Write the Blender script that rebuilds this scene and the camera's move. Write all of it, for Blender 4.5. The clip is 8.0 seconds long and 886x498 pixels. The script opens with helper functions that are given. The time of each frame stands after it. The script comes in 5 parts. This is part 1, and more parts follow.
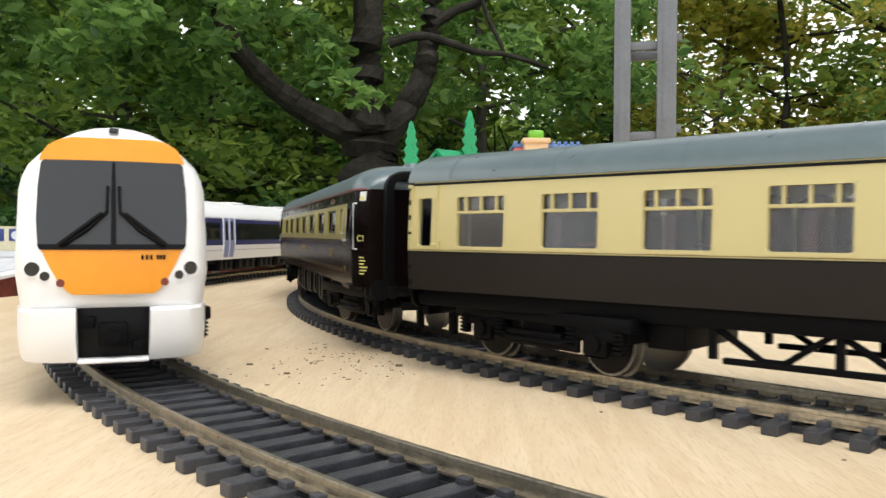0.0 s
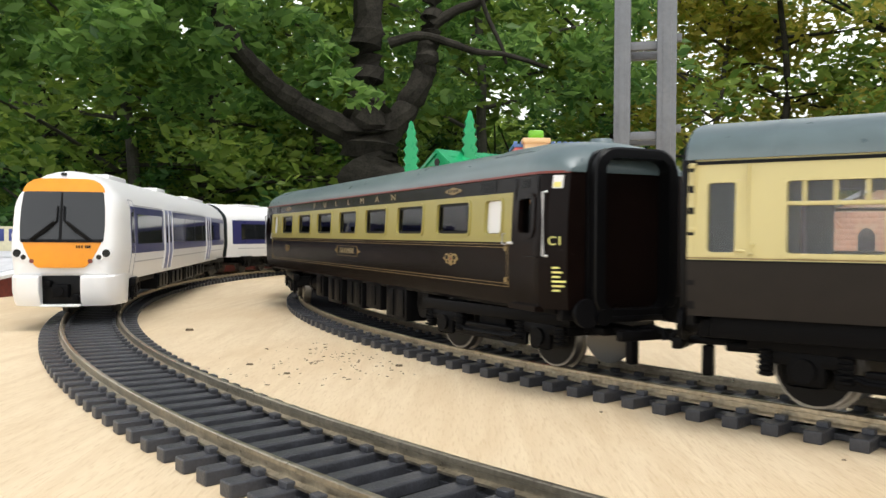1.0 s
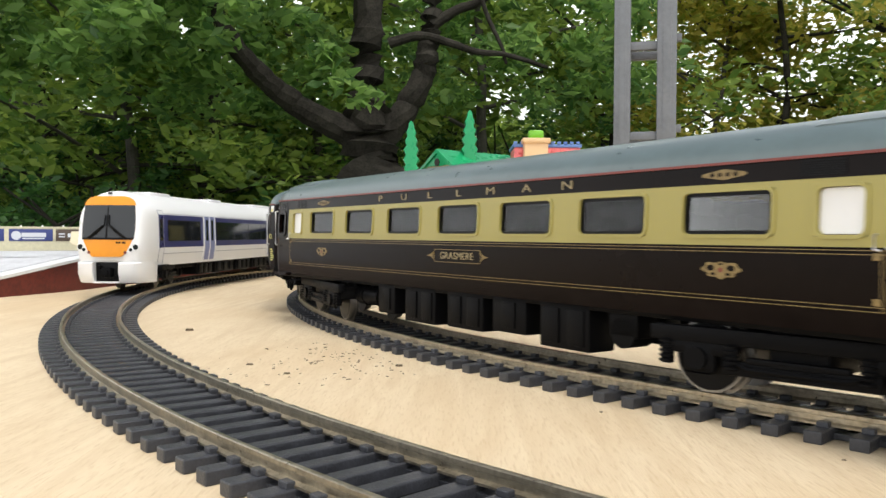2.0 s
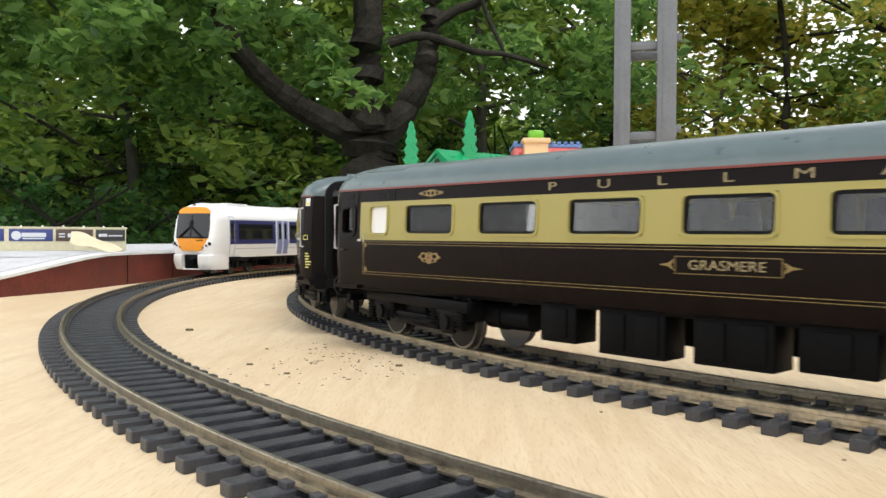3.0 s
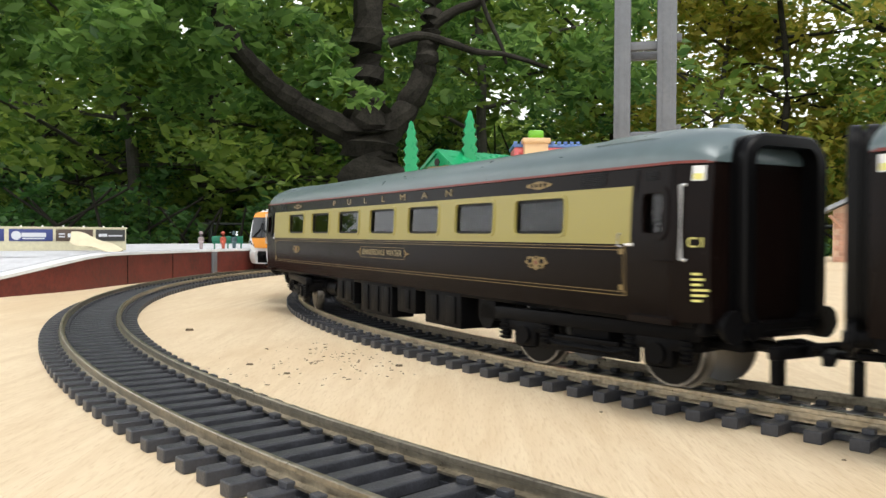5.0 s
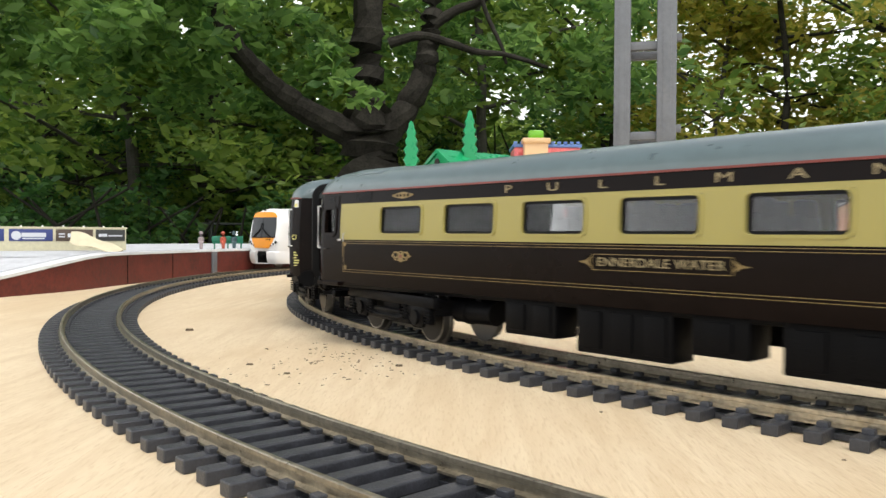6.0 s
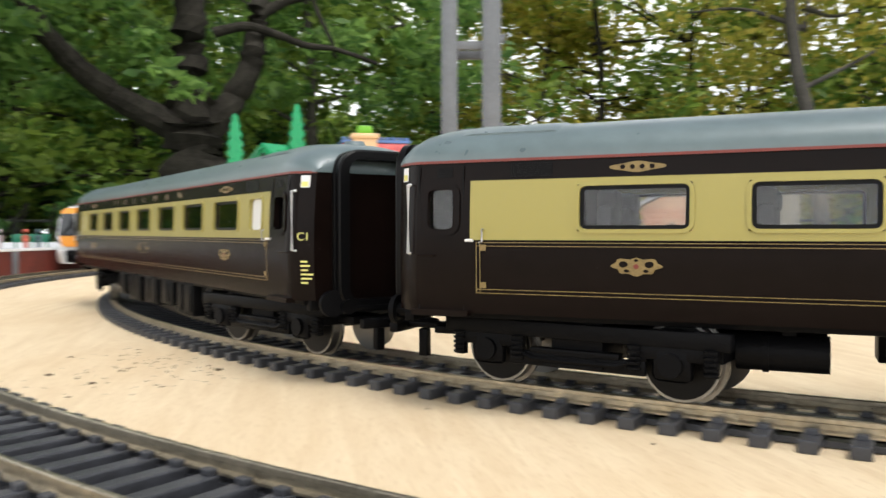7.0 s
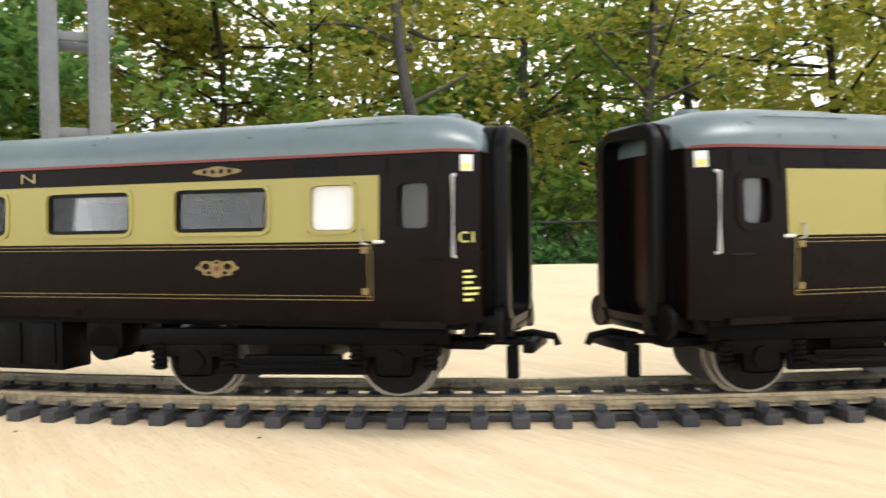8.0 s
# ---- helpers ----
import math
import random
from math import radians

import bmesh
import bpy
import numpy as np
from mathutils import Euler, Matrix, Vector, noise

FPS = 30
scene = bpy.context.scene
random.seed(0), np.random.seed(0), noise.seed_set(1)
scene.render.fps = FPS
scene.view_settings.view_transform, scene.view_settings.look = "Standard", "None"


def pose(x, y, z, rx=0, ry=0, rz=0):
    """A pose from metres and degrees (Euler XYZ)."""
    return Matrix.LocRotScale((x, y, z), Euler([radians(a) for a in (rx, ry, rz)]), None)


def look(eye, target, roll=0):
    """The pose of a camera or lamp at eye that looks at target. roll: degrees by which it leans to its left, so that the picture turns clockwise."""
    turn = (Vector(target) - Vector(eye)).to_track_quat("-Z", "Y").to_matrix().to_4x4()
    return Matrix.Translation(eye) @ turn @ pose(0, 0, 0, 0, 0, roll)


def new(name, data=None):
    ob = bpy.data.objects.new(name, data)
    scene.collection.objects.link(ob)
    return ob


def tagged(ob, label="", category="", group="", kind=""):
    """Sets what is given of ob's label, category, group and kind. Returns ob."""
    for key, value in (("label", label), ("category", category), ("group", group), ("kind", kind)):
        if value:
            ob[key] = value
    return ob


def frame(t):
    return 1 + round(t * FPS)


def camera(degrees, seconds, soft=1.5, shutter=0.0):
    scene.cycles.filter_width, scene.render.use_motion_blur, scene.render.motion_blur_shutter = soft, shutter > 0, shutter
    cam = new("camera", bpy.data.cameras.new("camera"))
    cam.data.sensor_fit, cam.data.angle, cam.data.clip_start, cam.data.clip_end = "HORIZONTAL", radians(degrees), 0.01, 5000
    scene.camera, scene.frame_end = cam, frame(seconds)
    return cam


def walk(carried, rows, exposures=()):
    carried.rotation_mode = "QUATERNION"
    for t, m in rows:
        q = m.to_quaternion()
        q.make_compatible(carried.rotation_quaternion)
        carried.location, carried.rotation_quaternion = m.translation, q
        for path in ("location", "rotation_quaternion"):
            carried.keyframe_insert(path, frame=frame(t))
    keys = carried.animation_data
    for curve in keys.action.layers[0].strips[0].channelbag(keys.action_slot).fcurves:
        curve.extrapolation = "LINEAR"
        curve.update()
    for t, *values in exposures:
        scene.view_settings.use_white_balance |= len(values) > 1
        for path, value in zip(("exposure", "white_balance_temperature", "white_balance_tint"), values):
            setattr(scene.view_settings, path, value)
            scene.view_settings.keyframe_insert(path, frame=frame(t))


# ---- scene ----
# camera: stands still on the board, then pans to its right
cam = camera(57.4, 8.0, soft=1.5, shutter=0.3)
EYE = (0.0, 0.0, 0.0333)
# time, turn, tilt, lean, and the drift of the eye in millimetres
PAN = ((0, 0, -0.99, -0.30, 0, 0, 0), (6.5, 0, -0.99, -0.30, 0, 0, 0), (6.6, -1.34, -1.05, -0.23, 0.4, 0.8, 0), (6.7, -3.58, -1.10, -0.16, 0.8, 1.6, 0), (6.8, -5.62, -1.15, -0.09, 1.2, 2.4, 0), (6.9, -8.23, -1.20, -0.02, 1.6, 3.2, 0),
       (7.0, -11.85, -1.25, 0.05, 2.0, 3.7, 0.04), (7.1, -15.22, -1.23, 0.16, 2.9, 3.6, 0), (7.2, -19.80, -1.20, 0.27, 3.7, 3.4, -0.1), (7.3, -22.86, -1.17, 0.38, 4.4, 3.1, -0.2), (7.4, -24.74, -1.14, 0.48, 5.0, 2.8, -0.3),
       (7.5, -26.75, -1.12, 0.57, 5.3, 2.4, -0.33), (7.6, -30.43, -1.11, 0.64, 5.2, 1.6, -0.36), (7.7, -32.75, -1.10, 0.70, 4.9, 0.7, -0.39), (7.8, -34.39, -1.10, 0.76, 4.5, -0.3, -0.41), (7.9, -36.03, -1.09, 0.81, 4.0, -1.3, -0.43), (8.0, -37.86, -1.08, 0.86, 3.5, -2.2, -0.45))
walk(cam, [(t, pose(EYE[0] + dx / 1000, EYE[1] + dy / 1000, EYE[2] + dz / 1000, 90 + pitch, roll, yaw)) for t, yaw, pitch, roll, dx, dy, dz in PAN],
     exposures=((0, -0.15), (6.5, -0.15), (7.2, 0.05), (8.0, 0.10)))

# overcast daylight
world = bpy.data.worlds.new("overcast_sky")
scene.world = world
world.use_nodes = True
wn = world.node_tree.nodes
sky = wn.new("ShaderNodeTexSky")
sky.sky_type, sky.sun_disc = "NISHITA", False
sky.sun_elevation, sky.sun_rotation = radians(68), radians(160)
sky.air_density, sky.dust_density, sky.ozone_density = 1.0, 6.0, 0.6
pale = wn.new("ShaderNodeHueSaturation")
pale.inputs["Saturation"].default_value = 0.3
world.node_tree.links.new(sky.outputs[0], pale.inputs["Color"])
world.node_tree.links.new(pale.outputs[0], wn["Background"].inputs[0])
wn["Background"].inputs[1].default_value = 0.15
sun = new("sun", bpy.data.lights.new("sun", "SUN"))
sun.data.energy, sun.data.angle, sun.data.color = 1.04, radians(30), (0.99, 1.0, 0.97)
sun.matrix_world = look((0.22, -0.62, 1.62), (0, 0, 0))


# ---- materials ----
def mat(name, color, rough=0.5, metal=0.0, var=0.0, scale=200.0, bump=0.0, bscale=600.0, spec=0.5, coat=0.0, island=0.0, second=None):
    m = bpy.data.materials.new(name)
    m.use_nodes = True
    n, l = m.node_tree.nodes, m.node_tree.links
    b = n["Principled BSDF"]
    b.inputs["Base Color"].default_value = (*color, 1)
    b.inputs["Roughness"].default_value = rough
    b.inputs["Metallic"].default_value = metal
    b.inputs["Specular IOR Level"].default_value = spec
    b.inputs["Coat Weight"].default_value = coat
    geo = n.new("ShaderNodeTexCoord")
    if var:
        a, c = n.new("ShaderNodeTexNoise"), n.new("ShaderNodeTexNoise")
        a.inputs["Scale"].default_value, c.inputs["Scale"].default_value = scale, scale * 7
        a.inputs["Detail"].default_value = c.inputs["Detail"].default_value = 3
        add = n.new("ShaderNodeMath")
        add.operation = "ADD"
        ramp = n.new("ShaderNodeMapRange")
        ramp.inputs[1].default_value, ramp.inputs[2].default_value = 0.7, 1.3
        mix = n.new("ShaderNodeMix")
        mix.data_type = "RGBA"
        mix.inputs["A"].default_value = (*[max(0, c0 * (1 - var)) for c0 in color], 1)
        mix.inputs["B"].default_value = (*(second or [min(1, c0 * (1 + var)) for c0 in color]), 1)
        for t in (a, c):
            l.new(geo.outputs["Object"], t.inputs["Vector"])
        l.new(a.outputs[0], add.inputs[0])
        l.new(c.outputs[0], add.inputs[1])
        l.new(add.outputs[0], ramp.inputs[0])
        l.new(ramp.outputs[0], mix.inputs["Factor"])
        l.new(mix.outputs["Result"], b.inputs["Base Color"])
        rr = n.new("ShaderNodeMapRange")
        rr.inputs[3].default_value, rr.inputs[4].default_value = max(0.02, rough - 0.08), min(1, rough + 0.1)
        l.new(c.outputs[0], rr.inputs[0])
        l.new(rr.outputs[0], b.inputs["Roughness"])
    if bump:
        t, bp = n.new("ShaderNodeTexNoise"), n.new("ShaderNodeBump")
        t.inputs["Scale"].default_value, t.inputs["Detail"].default_value = bscale, 4
        bp.inputs["Strength"].default_value, bp.inputs["Distance"].default_value = bump, 0.0004
        l.new(geo.outputs["Object"], t.inputs["Vector"])
        l.new(t.outputs[0], bp.inputs["Height"])
        l.new(bp.outputs[0], b.inputs["Normal"])
    return m


def leaf_mat(name, dark, light, trans=0.35):
    m = bpy.data.materials.new(name)
    m.use_nodes = True
    n, l = m.node_tree.nodes, m.node_tree.links
    b = n["Principled BSDF"]
    g, mix = n.new("ShaderNodeNewGeometry"), n.new("ShaderNodeMix")
    mix.data_type = "RGBA"
    mix.inputs["A"].default_value, mix.inputs["B"].default_value = (*dark, 1), (*light, 1)
    l.new(g.outputs["Random Per Island"], mix.inputs["Factor"])
    l.new(mix.outputs["Result"], b.inputs["Base Color"])
    b.inputs["Roughness"].default_value = 0.45
    b.inputs["Specular IOR Level"].default_value = 0.35
    tr, sh = n.new("ShaderNodeBsdfTranslucent"), n.new("ShaderNodeMixShader")
    l.new(mix.outputs["Result"], tr.inputs["Color"])
    sh.inputs[0].default_value = trans
    l.new(b.outputs[0], sh.inputs[1])
    l.new(tr.outputs[0], sh.inputs[2])
    l.new(sh.outputs[0], n["Material Output"].inputs["Surface"])
    return m


def glass_mat(name, tint=(1, 1, 1), rough=0.02):
    m = bpy.data.materials.new(name)
    m.use_nodes = True
    n, l = m.node_tree.nodes, m.node_tree.links
    n.remove(n["Principled BSDF"])
    gl, tp, sh, fr = n.new("ShaderNodeBsdfGlossy"), n.new("ShaderNodeBsdfTransparent"), n.new("ShaderNodeMixShader"), n.new("ShaderNodeFresnel")
    gl.inputs["Roughness"].default_value = rough
    tp.inputs["Color"].default_value = (*tint, 1)
    fr.inputs[0].default_value = 1.5
    l.new(fr.outputs[0], sh.inputs[0])
    l.new(tp.outputs[0], sh.inputs[1])
    l.new(gl.outputs[0], sh.inputs[2])
    l.new(sh.outputs[0], n["Material Output"].inputs["Surface"])
    return m


def plywood_mat():
    m = bpy.data.materials.new("plywood")
    m.use_nodes = True
    n, l = m.node_tree.nodes, m.node_tree.links
    b = n["Principled BSDF"]
    co, mp = n.new("ShaderNodeTexCoord"), n.new("ShaderNodeMapping")
    mp.inputs["Rotation"].default_value = (0, 0, radians(-32))
    mp.inputs["Scale"].default_value = (34.0, 4.0, 1.0)
    l.new(co.outputs["Object"], mp.inputs["Vector"])

    def tex(scale, detail, dist=0.0, vec=mp):
        t = n.new("ShaderNodeTexNoise")
        t.inputs["Scale"].default_value, t.inputs["Detail"].default_value, t.inputs["Distortion"].default_value = scale, detail, dist
        l.new(vec.outputs[0] if vec is mp else co.outputs["Object"], t.inputs["Vector"])
        return t

    def rgb(factor, a, c, kind="MIX"):
        x = n.new("ShaderNodeMix")
        x.data_type, x.blend_type = "RGBA", kind
        for name, v in (("A", a), ("B", c)):
            if isinstance(v, tuple):
                x.inputs[name].default_value = (*v, 1)
            else:
                l.new(v, x.inputs[name])
        l.new(factor, x.inputs["Factor"])
        return x.outputs["Result"]

    def span(out, lo, hi, a=0.0, c=1.0):
        r = n.new("ShaderNodeMapRange")
        r.inputs[1].default_value, r.inputs[2].default_value, r.inputs[3].default_value, r.inputs[4].default_value = lo, hi, a, c
        l.new(out, r.inputs[0])
        return r.outputs[0]
    grain, blotch, fine = tex(5.0, 6, 1.5), tex(9.0, 3, 0.6, None), tex(60.0, 5)
    c = rgb(span(grain.outputs[0], 0.35, 0.7), (0.74, 0.61, 0.42), (0.645, 0.505, 0.325))
    c = rgb(span(blotch.outputs[0], 0.52, 0.66, 0, 0.5), c, (0.62, 0.46, 0.27))
    c = rgb(span(fine.outputs[0], 0.52, 0.68, 0, 0.55), c, (0.56, 0.41, 0.24))
    l.new(c, b.inputs["Base Color"])
    b.inputs["Roughness"].default_value = 0.62
    b.inputs["Specular IOR Level"].default_value = 0.3
    bp = n.new("ShaderNodeBump")
    bp.inputs["Strength"].default_value, bp.inputs["Distance"].default_value = 0.35, 0.0006
    l.new(fine.outputs[0], bp.inputs["Height"])
    l.new(bp.outputs[0], b.inputs["Normal"])
    return m


PLY = plywood_mat()
SLEEPER = mat("sleeper_plastic", (0.036, 0.038, 0.045), 0.42, var=0.35, scale=300, bump=0.3, bscale=2500)
RAIL = mat("rail_steel", (0.42, 0.37, 0.28), 0.30, 0.9, var=0.3, scale=150, bump=0.15, bscale=3000)
BROWN = mat("chocolate_paint", (0.0058, 0.0033, 0.0027), 0.22, spec=0.10, var=0.2, scale=40)
BROWN_OLD = mat("brown_paint", (0.016, 0.0125, 0.0098), 0.42, spec=0.18, var=0.15, scale=40)
CREAM = mat("mustard_cream_paint", (0.335, 0.29, 0.078), 0.36)
CREAM_OLD = mat("pale_cream_paint", (0.56, 0.485, 0.225), 0.38)
ROOF = mat("roof_grey_paint", (0.105, 0.145, 0.155), 0.30, var=0.12, scale=40, bump=0.05, bscale=1500, spec=0.7)
RED = mat("red_lining", (0.17, 0.026, 0.016), 0.4)
GOLD = mat("gold_lining", (0.22, 0.15, 0.05), 0.45, var=0.3, scale=900)
PALEGOLD = mat("gold_lettering", (0.29, 0.23, 0.12), 0.45, var=0.25, scale=900)
BLACK = mat("black_plastic", (0.003, 0.003, 0.0034), 0.33, spec=0.14)
# near-black: corridor shade put into the colour, also the strip between sleepers
DEEPBLACK = mat("dark_corridor", (0.002, 0.002, 0.002), 0.8, spec=0.05)
FRAMEBLK = mat("underframe_black", (0.0042, 0.0042, 0.0048), 0.42, bump=0.25, bscale=2000, spec=0.06)
TYRE = mat("bright_steel", (0.26, 0.25, 0.235), 0.35, 1.0)
GREYMETAL = mat("dull_metal", (0.45, 0.45, 0.47), 0.35, 0.9)
WHITE = mat("white_paint", (0.78, 0.78, 0.78), 0.35, var=0.04, scale=60)
GLASS = glass_mat("window_glass", (0.95, 0.95, 0.95))
OPAL = mat("opal_window", (0.80, 0.80, 0.80), 0.2)
YELLOW = mat("yellow_print", (0.75, 0.70, 0.22), 0.5)
SEAT = mat("interior_moulding", (0.045, 0.040, 0.040), 0.55, var=0.15)
MAROON = mat("interior_wood", (0.08, 0.03, 0.02), 0.5, var=0.2)

MM = 0.001


def part(name, bm, material, parent=None, label="", unit=MM, smooth=True):
    """One bmesh, in millimetres unless unit says otherwise, as one mesh object under its parent."""
    if unit != 1:
        bmesh.ops.scale(bm, vec=(unit,) * 3, verts=bm.verts)
    bmesh.ops.recalc_face_normals(bm, faces=bm.faces)
    me = bpy.data.meshes.new(name)
    bm.to_mesh(me)
    bm.free()
    for m in material if isinstance(material, (list, tuple)) else [material]:
        me.materials.append(m)
    if smooth:
        me.shade_smooth()
        me.set_sharp_from_angle(angle=radians(32))
    ob = new(name, me)
    if parent:
        ob.parent = parent
    if label:
        tagged(ob, label)
    return ob


def again(ob, m, parent=None):
    """Another object on the same mesh."""
    c = new(ob.name.split(".")[0], ob.data)
    c.parent = parent or ob.parent
    c.matrix_basis = m
    if "label" in ob:
        c["label"] = ob["label"]
    return c


def box(bm, x0, x1, y0, y1, z0, z1, bevel=0.0):
    r = bmesh.ops.create_cube(bm, size=1)["verts"]
    bmesh.ops.scale(bm, vec=(x1 - x0, y1 - y0, z1 - z0), verts=r)
    bmesh.ops.translate(bm, vec=((x0 + x1) / 2, (y0 + y1) / 2, (z0 + z1) / 2), verts=r)
    if bevel:
        e = list({e for v in r for e in v.link_edges})
        bmesh.ops.bevel(bm, geom=e, offset=bevel, segments=2, affect="EDGES", profile=0.5)
    return bm


def cyl(bm, a, b, r, n=16, r2=None, caps=True):
    a, b = Vector(a), Vector(b)
    d = b - a
    g = bmesh.ops.create_cone(bm, cap_ends=caps, segments=n, radius1=r, radius2=r if r2 is None else r2, depth=d.length)["verts"]
    bmesh.ops.transform(bm, matrix=Matrix.Translation((a + b) / 2) @ d.to_track_quat("Z", "Y").to_matrix().to_4x4(), verts=g)
    return bm


def loft(bm, rings, closed=True, caps=True):
    """Skin a row of rings of points, all of one length."""
    vs = [[bm.verts.new(p) for p in r] for r in rings]
    n = len(rings[0])
    for a, b in zip(vs, vs[1:]):
        for i in range(n if closed else n - 1):
            j = (i + 1) % n
            bm.faces.new((a[i], a[j], b[j], b[i]))
    if caps and closed:
        bm.faces.new(vs[0])
        bm.faces.new(vs[-1][::-1])
    return bm


def tube(bm, pts, r, n=8):
    """A round rod along points."""
    pts = [Vector(p) for p in pts]
    rings = []
    for i, p in enumerate(pts):
        d = (pts[min(i + 1, len(pts) - 1)] - pts[max(i - 1, 0)]).normalized()
        q = d.to_track_quat("Z", "Y")
        rr = r[i] if isinstance(r, (list, tuple)) else r
        rings.append([p + q @ Vector((rr * math.cos(2 * math.pi * k / n), rr * math.sin(2 * math.pi * k / n), 0)) for k in range(n)])
    return loft(bm, rings)


def rounded(w, h, r, n=4):
    """Outline of a rounded rectangle round the origin."""
    out = []
    for cx, cy, a in ((w / 2 - r, h / 2 - r, 0), (-w / 2 + r, h / 2 - r, 90), (-w / 2 + r, -h / 2 + r, 180), (w / 2 - r, -h / 2 + r, 270)):
        for k in range(n + 1):
            t = radians(a + 90 * k / n)
            out.append((cx + r * math.cos(t), cy + r * math.sin(t)))
    return out


# ---- the board ----
U, V = Vector((0.616, 0.788, 0)).normalized(), Vector((-0.788, 0.616, 0)).normalized()


def on_board(u, v, z=0.0):
    p = U * u + V * v
    return p.x, p.y, z


def make_board():
    bm = bmesh.new()
    c = [on_board(u, v) for u, v in ((-0.75, -1.2), (0.825, -1.2), (0.825, 0.04), (1.50, 0.04), (1.50, 1.3), (-0.75, 1.3))]
    loft(bm, [[(x, y, -0.018) for x, y, z in c], [(x, y, 0) for x, y, z in c]])
    tagged(part("baseboard", bm, PLY, unit=1, smooth=False), "bare plywood baseboard of the model railway", "board", kind="structure")


make_board()

# ---- tracks ----
NEAR = (Vector((0.4254, 0.5050, 0)), 0.5915)
FAR = (Vector((0.4158, 0.4790, 0)), 0.4841)
RAIL_TOP, SLEEPER_TOP = 0.0045, 0.0021


def at_angle(track, deg, r=None, z=0.0):
    c, rad = track
    r = rad if r is None else r
    return Vector((c.x + r * math.cos(radians(deg)), c.y + r * math.sin(radians(deg)), z))


def sleeper_mesh():
    bm = bmesh.new()
    box(bm, -1.5, 1.5, -15, 15, 0, 2.1, 0.25)
    for s in (-1, 1):
        for o in (-1.55, 1.55):
            box(bm, -1.0, 1.0, s * 8.7 + o - 0.7, s * 8.7 + o + 0.7, 2.0, 2.95, 0.2)
    bmesh.ops.scale(bm, vec=(MM,) * 3, verts=bm.verts)
    me = bpy.data.meshes.new("sleeper")
    bm.to_mesh(me)
    bm.free()
    me.materials.append(SLEEPER)
    return me


def make_track(track, label, a0, a1):
    root = tagged(new("railway_track"), label, "track", "tracks on the board")
    root.location = (track[0].x, track[0].y, 0)
    for side in (-8.75, 8.75):
        bm = bmesh.new()
        prof = [(-1.1, 2.1), (1.1, 2.1), (1.1, 2.45), (0.3, 2.7), (0.3, 3.55), (0.5, 3.7), (0.5, 4.35), (0.3, 4.5), (-0.3, 4.5), (-0.5, 4.35), (-0.5, 3.7), (-0.3, 3.55), (-0.3, 2.7), (-1.1, 2.45)]
        rings = []
        n = int((a1 - a0) / 1.5)
        for k in range(n + 1):
            a = radians(a0 + (a1 - a0) * k / n)
            rings.append([((track[1] * 1000 + side + o) * math.cos(a), (track[1] * 1000 + side + o) * math.sin(a), z) for o, z in prof])
        loft(bm, rings, caps=(a1 - a0 < 359))
        part("rail", bm, RAIL, root)
        # webs joining the sleepers under each rail
        bm = bmesh.new()
        rings = [[((track[1] * 1000 + side + o) * math.cos(radians(a0 + (a1 - a0) * k / n)), (track[1] * 1000 + side + o) * math.sin(radians(a0 + (a1 - a0) * k / n)), z)
                  for o, z in ((-1.2, 0.2), (1.2, 0.2), (1.2, 1.2), (-1.2, 1.2))] for k in range(n + 1)]
        loft(bm, rings, caps=(a1 - a0 < 359))
        part("sleeper_web", bm, SLEEPER, root)
    bm = bmesh.new()
    n = int((a1 - a0) / 2)
    loft(bm, [[((track[1] * 1000 + o) * math.cos(radians(a0 + (a1 - a0) * k / n)), (track[1] * 1000 + o) * math.sin(radians(a0 + (a1 - a0) * k / n)), z) for o, z in ((-7.4, 0.05), (7.4, 0.05), (7.4, 0.5), (-7.4, 0.5))] for k in range(n + 1)], caps=(a1 - a0 < 359))
    part("track_bed", bm, DEEPBLACK, root, "black strip between the sleepers")
    me = sleeper_mesh()
    step = math.degrees(SPACING / track[1])
    for k in range(int((a1 - a0) / step)):
        a = radians(a0 + step * (k + 0.5))
        o = new("sleeper", me)
        o.parent = root
        o.matrix_basis = Matrix.Translation((track[1] * math.cos(a), track[1] * math.sin(a), 0)) @ Matrix.Rotation(a + math.pi / 2, 4, "Z")
    return root


SPACING = 0.00685
make_track(NEAR, "black plastic sleepers with dull steel rails, outer curve on plywood", 90, 285)
make_track(FAR, "black plastic sleepers with dull steel rails, inner curve on plywood", 100, 337)

# ---- coaches ----
L_BODY, BOGIE, Z0, WAIST, CREAM_TOP, GUTTER, ROOF_TOP = 126.2, 90.0, 14.4, 28.2, 39.3, 43.0, 50.9
WIN_Z = (29.8, 38.2)


def side_y(z):
    """Half width of the body at height z: a gentle tumblehome."""
    t = (z - 26.0) / 18.0
    return 18.2 - 0.9 * t * t


def end_pull(x, half=L_BODY, run=5.5, depth=3.6):
    """How far the side turns in towards the ends."""
    e = abs(x) - (half - run)
    return 0.0 if e <= 0 else depth * (e / run) ** 1.4


